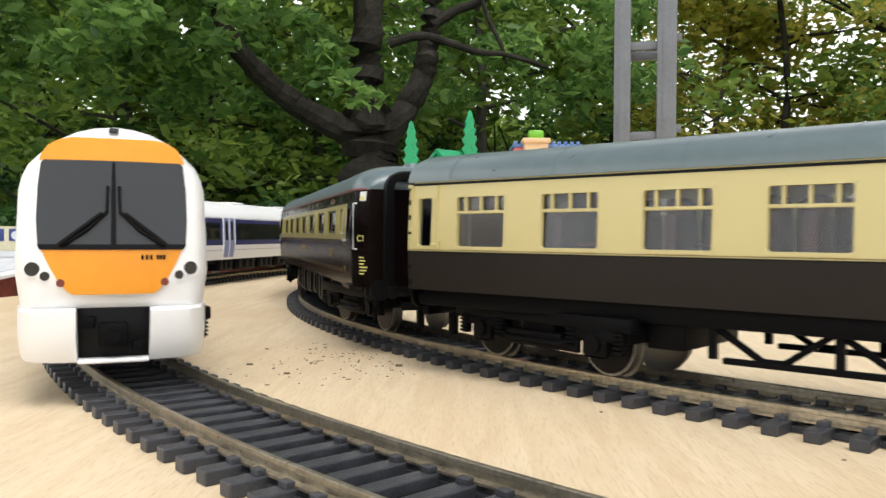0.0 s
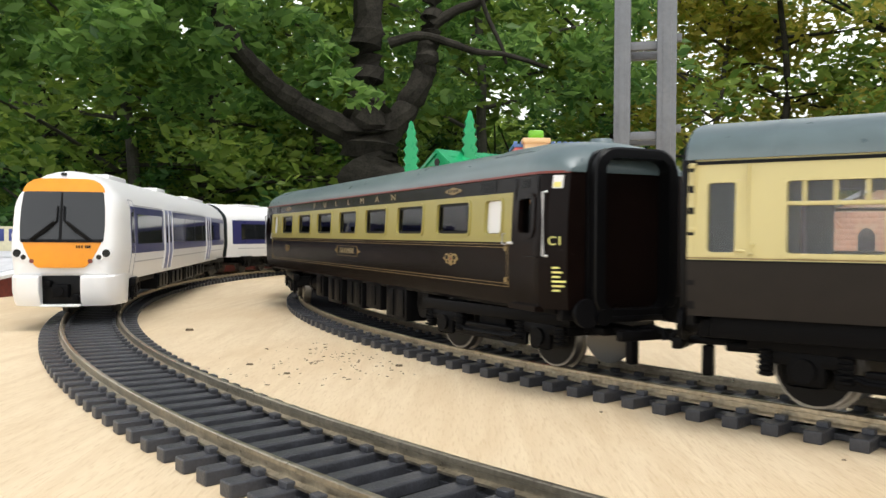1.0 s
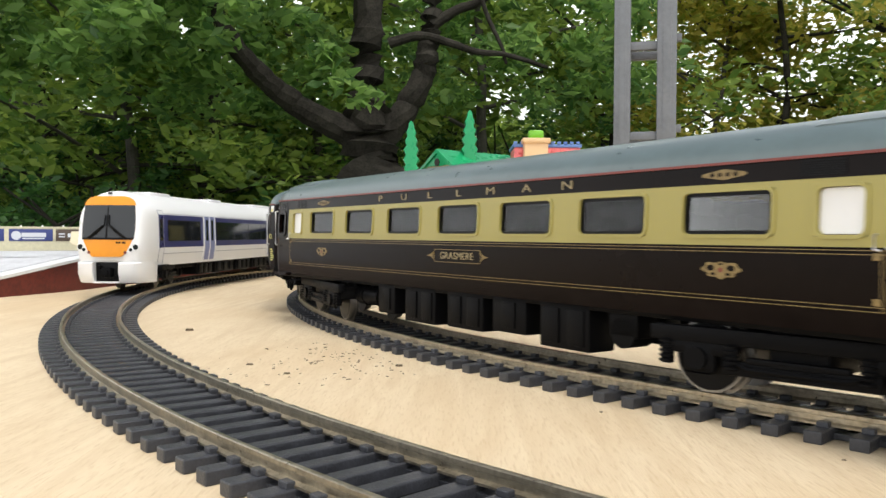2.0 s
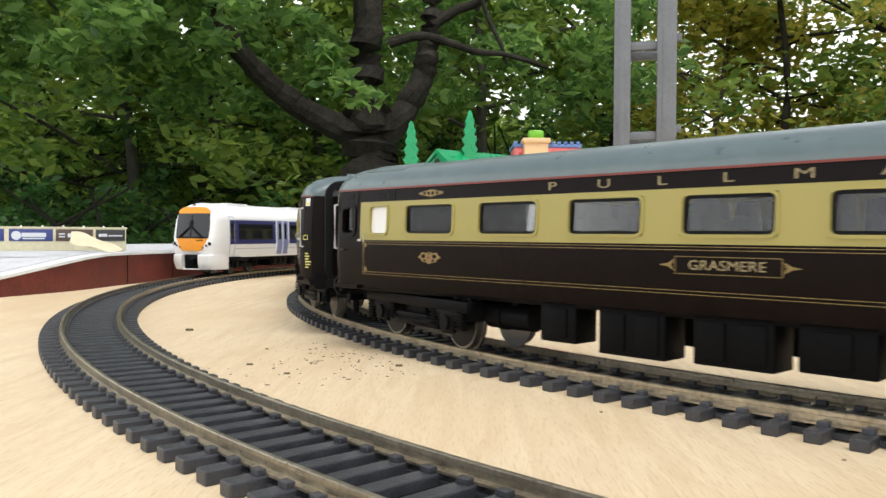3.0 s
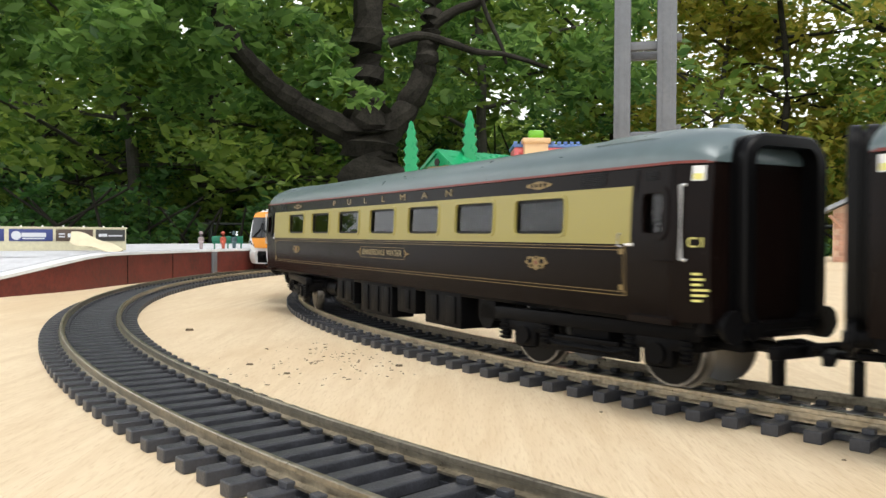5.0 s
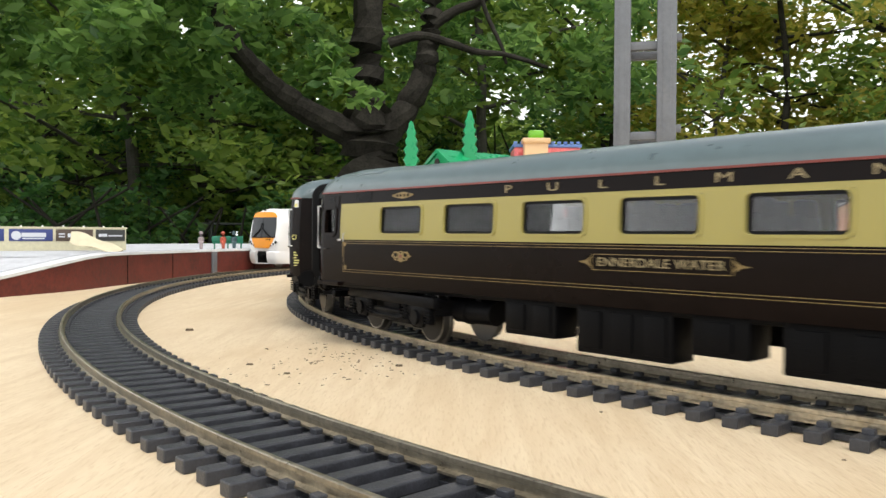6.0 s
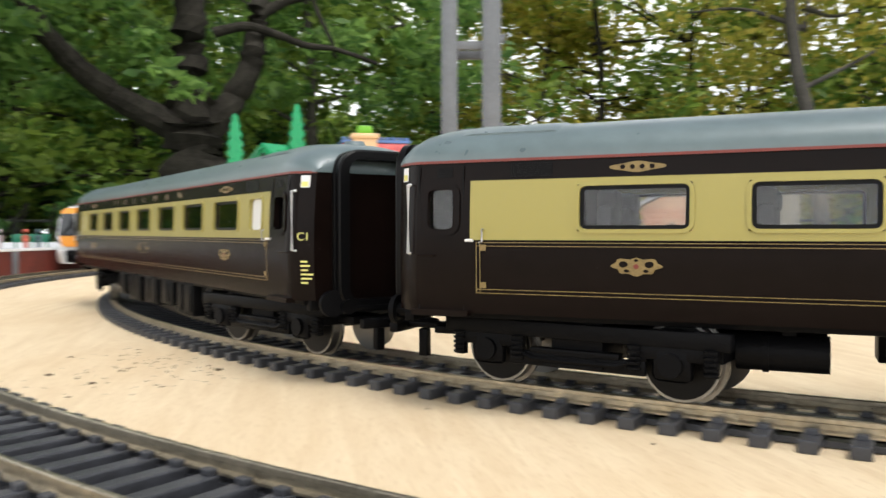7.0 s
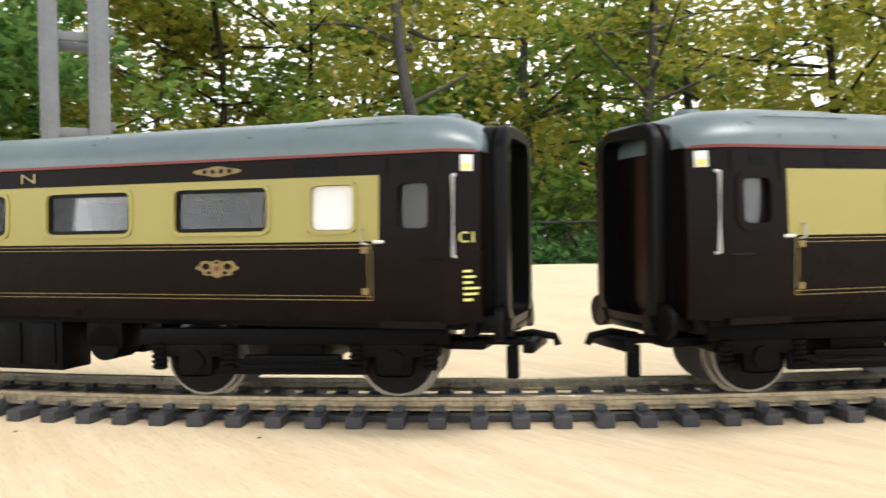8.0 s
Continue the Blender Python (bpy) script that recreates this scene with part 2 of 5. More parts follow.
def shell(bm, xs, zs, skip, sgn, pull=end_pull, thick=0.9, yf=side_y):
    """A body side from x and z lines with openings left out, inner and outer skin and reveals."""
    def pt(x, z, inner):
        return (x, sgn * (yf(z) - pull(x) - (thick if inner else 0)), z)
    grid = {}
    for inner in (0, 1):
        for i, x in enumerate(xs):
            for j, z in enumerate(zs):
                grid[inner, i, j] = bm.verts.new(pt(x, z, inner))
    nx, nz = len(xs) - 1, len(zs) - 1
    solid = {(i, j) for i in range(nx) for j in range(nz) if not skip((xs[i] + xs[i + 1]) / 2, (zs[j] + zs[j + 1]) / 2)}
    for i, j in solid:
        for inner in (0, 1):
            bm.faces.new([grid[inner, a, b] for a, b in ((i, j), (i + 1, j), (i + 1, j + 1), (i, j + 1))])
        for (di, dj), (p, q) in (((-1, 0), ((i, j), (i, j + 1))), ((1, 0), ((i + 1, j), (i + 1, j + 1))), ((0, -1), ((i, j), (i + 1, j))), ((0, 1), ((i, j + 1), (i + 1, j + 1)))):
            if (i + di, j + dj) not in solid:
                bm.faces.new((grid[0, *p], grid[0, *q], grid[1, *q], grid[1, *p]))
    for v in [v for v in bm.verts if not v.link_faces]:
        bm.verts.remove(v)
    return bm


def lines(a, b, cuts, most=8.0):
    """Sorted lines from a to b through the cuts, none further apart than most."""
    base = sorted({a, b, *[c for c in cuts if a < c < b]})
    out = [base[0]]
    for p, q in zip(base, base[1:]):
        n = max(1, math.ceil((q - p) / most))
        out += [p + (q - p) * k / n for k in range(1, n + 1)]
    return out


def frame_ring(bm, cx, z0, z1, w, sgn, out, rim=0.7, r=1.5, proud=0.25, deep=0.9, y=None):
    """A rounded window surround on a body side."""
    cz, h = (z0 + z1) / 2, z1 - z0
    o, i = rounded(w + 2 * out, h + 2 * out, r + out, 3), rounded(w - 2 * rim, h - 2 * rim, max(0.3, r - rim), 3)

    def put(pts, off):
        return [(cx + px, sgn * ((side_y(cz + pz) if y is None else y) + off), cz + pz) for px, pz in pts]
    loft(bm, [put(o, -deep), put(o, proud), put(i, proud), put(i, -deep)], caps=False)
    return bm


def text_mesh(name, body, size, material, parent, m, spacing=1.0, depth=0.05, label=""):
    """Lettering with a little thickness."""
    cu = bpy.data.curves.new(name, "FONT")
    cu.body, cu.size, cu.extrude, cu.space_character, cu.align_x, cu.align_y = body, size * MM, depth * MM, spacing, "CENTER", "CENTER"
    tmp = bpy.data.objects.new(name, cu)
    me = bpy.data.meshes.new_from_object(tmp)
    bpy.data.objects.remove(tmp)
    me.materials.append(material)
    o = new(name, me)
    o.parent = parent
    o.matrix_basis = m
    if label:
        o["label"] = label
    return o


def on_side(x, z, sgn=-1, off=0.12, y=None):
    """A pose flat on the body's outer side, for lettering: text x runs along the coach as read from outside."""
    yy = sgn * ((side_y(z) if y is None else y) + off)
    m = Matrix.Translation((x * MM, yy * MM, z * MM))
    return m @ Matrix.Rotation(radians(90), 4, "X") if sgn < 0 else m @ Matrix.Rotation(math.pi, 4, "Z") @ Matrix.Rotation(radians(90), 4, "X")


def roof_ring(x, scale_y, top, base=GUTTER, half=17.6, n=22):
    pts = []
    for k in range(n + 1):
        a = math.pi * k / n
        c, s = math.cos(a), math.sin(a)
        pts.append((x, half * scale_y * math.copysign(abs(c) ** 0.78, c), base + (top - base) * s ** 0.95))
    return pts


def make_roof(parent, half, dome=True, material=None, half_w=17.6):
    bm = bmesh.new()
    rings = []
    if dome:
        for e, sy, k in ((0, 0.80, 0.30), (0.6, 0.83, 0.5), (2.0, 0.88, 0.70), (4.5, 0.95, 0.86), (8, 0.99, 0.96), (12, 1.0, 1.0)):
            rings.append((e, sy, k))
    else:
        rings = [(0, 0.985, 0.985), (0.5, 1, 1)]
    left = [roof_ring(-half + e, sy, GUTTER + (ROOF_TOP - GUTTER) * k, half=half_w) for e, sy, k in rings]
    right = [roof_ring(half - e, sy, GUTTER + (ROOF_TOP - GUTTER) * k, half=half_w) for e, sy, k in rings][::-1]
    loft(bm, left + right)
    return part("roof", bm, material or ROOF, parent)


def wheelset(parent, x, z=7.0):
    bm = bmesh.new()
    cyl(bm, (0, -8, 0), (0, 8, 0), 1.0, 10)
    for s in (-1, 1):
        cyl(bm, (0, s * 7.0, 0), (0, s * 7.6, 0), 7.6, 28)
        cyl(bm, (0, s * 7.55, 0), (0, s * 9.6, 0), 6.9, 28, 6.8)
    o = part("wheelset", bm, TYRE, parent)
    bm = bmesh.new()
    for s in (-1, 1):
        cyl(bm, (0, s * 9.4, 0), (0, s * 9.75, 0), 6.35, 24)
    part("wheel_face", bm, BLACK, o)
    o.location = (x * MM, 0, (z - 0.05) * MM)
    return o


def make_bogie(parent, x, turn, heavy=False):
    """A bogie with side frames, springs, steps and two wheelsets."""
    bg = new("bogie")
    bg.parent = parent
    bg.matrix_basis = Matrix.Translation((x * MM, 0, 0)) @ Matrix.Rotation(turn, 4, "Z")
    for s in (-1, 1):
        bm = bmesh.new()
        y = s * 13.6
        box(bm, -27, 27, y - 0.9, y + 1.6, 9.8, 12.6, 0.3)
        box(bm, -13, 13, y - 0.5, y + 0.7, 4.6, 7.2, 0.3)
        box(bm, -8.5, 8.5, y - 0.9, y + 1.1, 7.0, 8.0, 0.2)
        for a in (-17.5, 17.5):
            box(bm, a - 3.4, a + 3.4, y - 0.8, y + 0.9, 4.2, 10.2, 1.2)
            box(bm, a - 5.6, a + 5.6, y - 0.7, y + 0.6, 7.6, 10.2, 0.5)
            cyl(bm, (a, y - s * 0.2, 7.0), (a, y + s * 1.6, 7.0), 2.0, 14)
            box(bm, a - 7.4, a - 5.4, y - 0.7, y + 1.0, 5.4, 10.2, 0.25)
            box(bm, a + 5.4, a + 7.4, y - 0.7, y + 1.0, 5.4, 10.2, 0.25)
            for k in range(5):
                for e in (-6.4, 6.4):
                    cyl(bm, (a + e, y + s * 0.5, 5.8 + k * 0.9), (a + e, y + s * 0.5, 6.2 + k * 0.9), 1.25, 10)
        for k in range(4):
            box(bm, -5.6 + 0.6 * k, 5.6 - 0.6 * k, y + s * 0.2 - 0.7, y + s * 0.2 + 0.7, 5.0 + 0.62 * k, 5.45 + 0.62 * k, 0.08)
        tube(bm, [(-13, y, 7.6), (-8, y + s * 0.9, 6.0), (8, y + s * 0.9, 6.0), (13, y, 7.6)], 0.5, 6)
        part("side_frame", bm, FRAMEBLK, bg)
    bm = bmesh.new()
    box(bm, -25.5, 25.5, -13, 13, 10.3, 11.8, 0.2)
    box(bm, -5, 5, -13, 13, 5.5, 14, 0.4)
    for e in (-24.5, 24.5):
        box(bm, e - 1, e + 1, -13, 13, 7.6, 11.5, 0.3)
    part("bolster", bm, FRAMEBLK, bg)
    for a in (-17.5, 17.5):
        WHEELS.append((wheelset(bg, a), 1.0))
    return bg


WHEELS = []


def make_coupling(parent, x, sgn):
    bm = bmesh.new()
    box(bm, *sorted((x - sgn * 14, x + sgn * 13)), -1.8, 1.8, 8.9, 10.2, 0.3)
    box(bm, *sorted((x - sgn * 6, x + sgn * 4)), -4.2, 4.2, 8.2, 10.0, 0.4)
    box(bm, min(x + sgn * 11, x + sgn * 13), max(x + sgn * 11, x + sgn * 13), -6.5, 6.5, 8.2, 10.4, 0.4)
    box(bm, x + sgn * 8 - 1.0, x + sgn * 8 + 1.0, -1.0, 1.0, 2.6, 8.6, 0.3)
    tube(bm, [(x + sgn * 6, 2.2, 9.8), (x + sgn * 11, 2.2, 10.8), (x + sgn * 15, 2.2, 10.2), (x + sgn * 15.6, 2.2, 8.6)], 0.7, 8)
    return part("coupling", bm, FRAMEBLK, parent)


def make_gangway(parent, sgn, half):
    """The corridor connection: a deep black rubber arch, open in the middle, with its foot plate."""
    out, inn = rounded(20.6, 36.0, 5.2, 6), rounded(15.6, 31.5, 2.6, 6)
    bm = bmesh.new()

    def ring(pts, x, k=1.0):
        return [(sgn * x, px * k, 30.2 + pz * k) for px, pz in pts]
    loft(bm, [ring(out, half - 1.0), ring(out, half + 0.8, 1.0), ring(out, half + 1.0, 0.95), ring(out, half + 1.4, 0.95), ring(out, half + 1.6, 1.0), ring(out, half + 3.0, 1.0), ring(out, half + 3.4, 0.975),
              ring(inn, half + 3.4), ring(inn, half - 0.6)], caps=False)
    g = part("gangway", bm, BLACK, parent, "deep black corridor connection with a rounded arch")
    # near-black sheet painted as the shade deep inside the corridor
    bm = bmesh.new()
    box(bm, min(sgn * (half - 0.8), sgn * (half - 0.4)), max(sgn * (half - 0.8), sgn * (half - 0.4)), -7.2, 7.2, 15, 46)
    part("gangway_shade", bm, DEEPBLACK, g)
    bm = bmesh.new()
    for y in (-8.2, 8.2):
        cyl(bm, (sgn * (half + 1.5), y, 13.0), (sgn * (half + 3.8), y, 13.0), 1.7, 14)
    box(bm, *sorted((sgn * (half + 1), sgn * (half + 3.6))), -8.5, 8.5, 11.8, 13.2, 0.3)
    part("foot_plate", bm, BLACK, g)
    return g


def make_end(parent, sgn, half, material, pull=end_pull):
    bm = bmesh.new()
    ring = []
    zs = [Z0, 18, 22, 26, 30, 34, 38, 42, GUTTER]
    ring = [(-(side_y(z) - pull(half)), z) for z in zs] + [((side_y(z) - pull(half)), z) for z in zs[::-1]]
    loft(bm, [[(sgn * (half - 0.05), y, z) for y, z in ring], [(sgn * (half - 1.2), y, z) for y, z in ring]])
    return part("end_wall", bm, material, parent)


def make_buffers(parent, sgn, half):
    bm = bmesh.new()
    box(bm, min(sgn * (half - 2), sgn * half), max(sgn * (half - 2), sgn * half), -15, 15, 12.0, 15.2, 0.3)
    for y in (-11.4, 11.4):
        cyl(bm, (sgn * (half - 1), y, 13.8), (sgn * (half + 2.8), y, 13.8), 1.5, 14)
        cyl(bm, (sgn * (half + 2.8), y, 13.8), (sgn * (half + 3.8), y, 13.8), 3.0, 20)
    return part("buffer_beam", bm, FRAMEBLK, parent)


def make_interior(parent, half, wall=MAROON, seats=SEAT):
    bm = bmesh.new()
    box(bm, -half + 2, half - 2, -16, 16, Z0 + 1.5, Z0 + 3)
    part("interior_floor", bm, wall, parent)
    for e in (-109.5, -95.5, 95.5, 109.5):
        bm = bmesh.new()
        box(bm, e - 0.4, e + 0.4, -15.8, 15.8, Z0 + 3, GUTTER - 0.5)
        part("partition", bm, wall, parent)
    bm = bmesh.new()
    for k in range(-3, 4):
        for dx in (-9.6, 9.6):
            for y in (-8.5, 8.5):
                x = k * 26.0 + dx
                box(bm, x - 1.5, x + 1.5, y - 4.4, y + 4.4, Z0 + 3, 34.5, 1.0)
                box(bm, x - 1.9, x + 1.9, y - 2.7, y + 2.7, 33.5, 37.6, 1.0)
                f = -1 if dx > 0 else 1
                box(bm, min(x, x + f * 5.5), max(x, x + f * 5.5), y - 4.4, y + 4.4, Z0 + 3, 25.0, 0.6)
    part("seat_row", bm, seats, parent)
    bm = bmesh.new()
    for k in range(-3, 4):
        for y in (-9.5, 9.5):
            x = k * 26.0
            box(bm, x - 3.6, x + 3.6, y - 5, y + 5, 27.6, 28.4, 0.2)
            box(bm, x - 0.6, x + 0.6, y - 0.6, y + 0.6, Z0 + 3, 27.6)
    part("table_row", bm, seats, parent)


def crest(parent, x, z, w, h, sgn):
    """A gilt crest: a wide shield with wings."""
    pts = []
    for k in range(36):
        a = 2 * math.pi * k / 36
        r = 0.92 + 0.10 * math.cos(8 * a) + 0.08 * math.cos(2 * a) + 0.06 * math.sin(3 * a)
        pts.append((w / 2 * r * math.cos(a), h / 2 * r * math.sin(a)))
    bm = bmesh.new()
    y = side_y(z)
    loft(bm, [[(x + px, sgn * (y + 0.03), z + pz) for px, pz in pts], [(x + px * 0.97, sgn * (y + 0.16), z + pz * 0.97) for px, pz in pts]])
    c = part("crest", bm, GOLD, parent, "gilt painted crest with dark scrollwork")
    for sx, sz, fx, fz in ((-0.27, 0.1, 0.16, 0.2), (0.27, 0.1, 0.16, 0.2), (-0.2, -0.22, 0.1, 0.1), (0.2, -0.22, 0.1, 0.1), (0, 0.3, 0.08, 0.08)):
        bm = bmesh.new()
        ov = [(x + w * sx + w * fx * 0.6 * math.cos(2 * math.pi * k / 12), z + h * sz + h * fz * 0.8 * math.sin(2 * math.pi * k / 12)) for k in range(12)]
        loft(bm, [[(px, sgn * (y + p), pz) for px, pz in ov] for p in (0.1, 0.22)])
        part("crest_scroll", bm, BROWN, c)
    bm = bmesh.new()
    cyl(bm, (x, sgn * (y + 0.1), z), (x, sgn * (y + 0.26), z), h * 0.13, 12)
    part("crest_centre", bm, RED, c)


def strip(bm, x0, x1, z0, z1, sgn, proud=0.12):
    """A thin painted line lying on the side."""
    xs = lines(x0, x1, [sg * (L_BODY - e) for sg in (-1, 1) for e in (5.5, 4.4, 3.3, 2.2, 1.1)], 12.0)
    loft(bm, [[(x, sgn * (side_y(z) - end_pull(x) + p), z) for p, z in ((-0.15, z0), (proud, z0), (proud, z1), (-0.15, z1))] for x in xs])
    return bm


PITCH, WIN_W = 27.2, 18.7
PANEL_END = 110.5


def make_pullman(name_on_side, toilet_ends, label):
    """A chocolate and cream saloon coach; +x is the end that leads."""
    root = tagged(new("pullman_coach"), label, "model coach", "coaches of the brown and cream train")
    wins = [(k * PITCH, WIN_W) for k in range(-3, 4)]
    small = [(sg * 102.3, 8.3) for sg in (-1, 1)] if toilet_ends else []
    doors = [(sg * 116.2, 6.0) for sg in (-1, 1)]
    z0, z1 = WIN_Z
    holes = [(c - w / 2, c + w / 2) for c, w in wins + small]
    dholes = [(c - w / 2, c + w / 2) for c, w in doors]
    for sgn in (-1, 1):
        cuts = [c for h in holes + dholes for c in h] + [-PANEL_END, PANEL_END] + [sg * (L_BODY - e) for sg in (-1, 1) for e in (5.5, 4.6, 3.6, 2.6, 1.6, 0.8)]
        xs = lines(-L_BODY, L_BODY, cuts)
        zs = lines(Z0, GUTTER, [17.5, WAIST, z0, z1, CREAM_TOP], 4.0)

        def gap(x, z):
            if abs(x) < PANEL_END and WAIST < z < CREAM_TOP:
                return True
            return z0 < z < z1 and any(a < x < b for a, b in dholes)
        part("body_side", shell(bmesh.new(), xs, zs, gap, sgn), BROWN, root, "gloss chocolate brown side")
        xs = lines(-PANEL_END, PANEL_END, [c for h in holes for c in h])
        zs = lines(WAIST, CREAM_TOP, [z0, z1], 4.0)
        band = part("cream_band", shell(bmesh.new(), xs, zs, lambda x, z: z0 < z < z1 and any(a < x < b for a, b in holes), sgn), CREAM, root, "mustard cream window band")
        for c, w in wins + small:
            wf = part("window_frame", frame_ring(bmesh.new(), c, z0, z1, w, sgn, 0.35, rim=0.35, proud=0.28), CREAM, band)
            bm = bmesh.new()
            frame_ring(bm, c, z0 + 0.4, z1 - 0.4, w - 0.8, sgn, 0.0, rim=0.65, r=1.1, proud=-0.35, deep=1.0)
            if w > 10:
                part("window_seal", bm, BLACK, wf)
            else:
                bm.free()
            bm = bmesh.new()
            pts = rounded(w - 0.9, z1 - z0 - 0.9, 1.1, 3)
            cz = (z0 + z1) / 2
            loft(bm, [[(c + px, sgn * (side_y(cz + pz) - 0.75), cz + pz) for px, pz in pts], [(c + px, sgn * (side_y(cz + pz) - 0.6), cz + pz) for px, pz in pts]])
            part("pane", bm, GLASS if w > 10 else OPAL, wf, "" if w > 10 else "opal white pane")
        for c, w in doors:
            d = part("door_window_frame", frame_ring(bmesh.new(), c, z0, z1, w, sgn, 0.8, rim=0.5, r=1.5, proud=0.35), BROWN, root)
            bm = bmesh.new()
            box(bm, c - w / 2, c + w / 2, sgn * 17.0 - 0.1, sgn * 17.0 + 0.1, z0, z1)
            part("pane", bm, GLASS, d)
            bm = bmesh.new()
            e = math.copysign(1, c)
            tube(bm, [(c - e * 4.9, sgn * 18.3, 28.1), (c - e * 6.5, sgn * 18.75, 28.1)], 0.28, 8)
            part("door_handle", bm, WHITE, root)
            bm = bmesh.new()
            tube(bm, [(c - e * 8.3, sgn * 18.4, 30.2), (c - e * 8.3, sgn * 18.95, 30.0), (c - e * 8.3, sgn * 18.95, 27.9), (c - e * 7.6, sgn * 18.5, 27.7)], 0.2, 8)
            part("grab_handle", bm, GREYMETAL, root)
            bm = bmesh.new()
            tube(bm, [(c + e * 4.6, sgn * 17.7, 25.2), (c + e * 4.6, sgn * 18.3, 25.2), (c + e * 1.0, sgn * 18.7, 25.2), (c + e * 1.0, sgn * 18.0, 25.2)], 0.22, 6)
            part("step_rail", bm, BROWN, root)
            bm = bmesh.new()
            for q in (-4.4, 4.4):
                box(bm, c + q - 0.09, c + q + 0.09, sgn * 17.6 - 0.3, sgn * 18.0 + 0.22, Z0 + 0.5, GUTTER - 0.8)
            part("door_joint", bm, BLACK, root)
            bm = bmesh.new()
            box(bm, c - 5.5, c + 5.5, sgn * 17.0, sgn * 19.0 if sgn > 0 else sgn * 19.0, Z0 - 0.6, Z0 + 0.5) if sgn > 0 else box(bm, c - 5.5, c + 5.5, -19.0, -17.0, Z0 - 0.6, Z0 + 0.5)
            part("door_step", bm, BROWN, root)
        for e in (-1, 1):
            hx, hy = e * (L_BODY - 3.4), sgn * (side_y(30) - end_pull(L_BODY - 3.4) + 0.9)
            bm = bmesh.new()
            tube(bm, [(hx, hy - sgn * 1.0, 38.9), (hx, hy, 38.8), (hx, hy, 25.6), (hx, hy - sgn * 1.0, 25.5)], 0.33, 8)
            part("handrail", bm, WHITE, root, "white painted handrail")
            bm = bmesh.new()
            strip(bm, min(e * 123.6, e * 125.2), max(e * 123.6, e * 125.2), 39.6, 42.3, sgn, 0.2)
            pl = part("warning_plate", bm, WHITE, root, "small white and yellow warning plate")
            bm = bmesh.new()
            strip(bm, min(e * 123.8, e * 125.0), max(e * 123.8, e * 125.0), 39.8, 40.9, sgn, 0.26)
            part("yellow_field", bm, YELLOW, pl)
            bm = bmesh.new()
            for k in range(7):
                strip(bm, min(e * 95.4, e * 103), max(e * 95.4, e * 103), 39.9 + k * 0.38, 40.1 + k * 0.38, sgn, 0.16)
            part("air_grille", bm, BLACK, root)
            bm = bmesh.new()
            for k in range(5):
                strip(bm, min(e * 114, e * 117), max(e * 114, e * 117), 40.1 + k * 0.38, 40.28 + k * 0.38, sgn, 0.16)
            part("air_grille", bm, BLACK, root)
            crest(root, e * 81.0, 23.7, 7.8, 3.5, sgn)
            pts = [(5.2 * math.cos(2 * math.pi * k / 28) * (1 + 0.12 * math.cos(4 * math.pi * k / 28)), 0.85 * math.sin(2 * math.pi * k / 28) * (1 + 0.15 * math.cos(8 * math.pi * k / 28))) for k in range(28)]
            bm = bmesh.new()
            loft(bm, [[(e * 81 + px * 0.8, sgn * (side_y(41 + pz) + p), 41 + pz) for px, pz in pts] for p in (0.02, 0.15)])
            em = part("scroll_emblem", bm, GOLD, root)
            for q in (-2.4, -0.8, 0.8, 2.4):
                bm = bmesh.new()
                cyl(bm, (e * 81 + q, sgn * (side_y(41) + 0.1), 41), (e * 81 + q, sgn * (side_y(41) + 0.22), 41), 0.42, 10)
                part("emblem_scroll", bm, BROWN, em)
        bm = bmesh.new()
        strip(bm, -L_BODY, L_BODY, GUTTER - 0.25, GUTTER + 0.25, sgn, 0.4)
        part("red_line", bm, RED, root, "thin red line under the roof")
        bm = bmesh.new()
        for a, b in ((WAIST - 0.55, WAIST - 0.43), (WAIST - 1.2, WAIST - 1.08), (18.9, 19.02), (18.2, 18.32)):
            strip(bm, -PANEL_END + 1.2, PANEL_END - 1.2, a, b, sgn, 0.06)
        for e in (-1, 1):
            for q in (1.2, 1.9):
                strip(bm, min(e * (PANEL_END - q), e * (PANEL_END - q - 0.13)), max(e * (PANEL_END - q), e * (PANEL_END - q - 0.13)), 18.2, WAIST - 0.5, sgn, 0.06)
            for z in (19.2, 26.2):
                strip(bm, min(e * (PANEL_END - 2), e * (PANEL_END - 3.1)), max(e * (PANEL_END - 2), e * (PANEL_END - 3.1)), z, z + 1.1, sgn, 0.06)
        part("gold_lining", bm, GOLD, root, "fine gold lining")
        for k, ch in enumerate("PULLMAN"):
            xx = (k - 3) * 13.7
            text_mesh("letter", ch, 2.7, PALEGOLD, root, on_side(xx * (1 if sgn < 0 else -1), 41.0, sgn) @ Matrix.Diagonal((1.9, 1, 1, 1)))
        plate = bmesh.new()
        w = 4.0 + 0.79 * len(name_on_side)
        for a, b in ((22.3, 22.42), (25.7, 25.82)):
            strip(plate, -w, w, a, b, sgn, 0.08)
        for e in (-1, 1):
            strip(plate, min(e * w, e * (w + 0.12)), max(e * w, e * (w + 0.12)), 22.3, 25.8, sgn, 0.08)
            tri = [(w + 0.2, 22.9), (w + 1.6, 23.7), (w + 3.6, 24.05), (w + 1.6, 24.4), (w + 0.2, 25.2), (w + 0.9, 24.05)]
            loft(plate, [[(e * px, sgn * (side_y(pz) + p), pz) for px, pz in tri] for p in (0.02, 0.12)])
        nb = part("name_board", plate, GOLD, root, "gold lined name board")
        text_mesh("name_lettering", name_on_side, 2.7, PALEGOLD, nb, on_side(0, 24.05, sgn) @ Matrix.Diagonal((1.12, 1, 1, 1)), 1.05)
        # figures at the leading end
        yy = side_y(29) - end_pull(124.7)
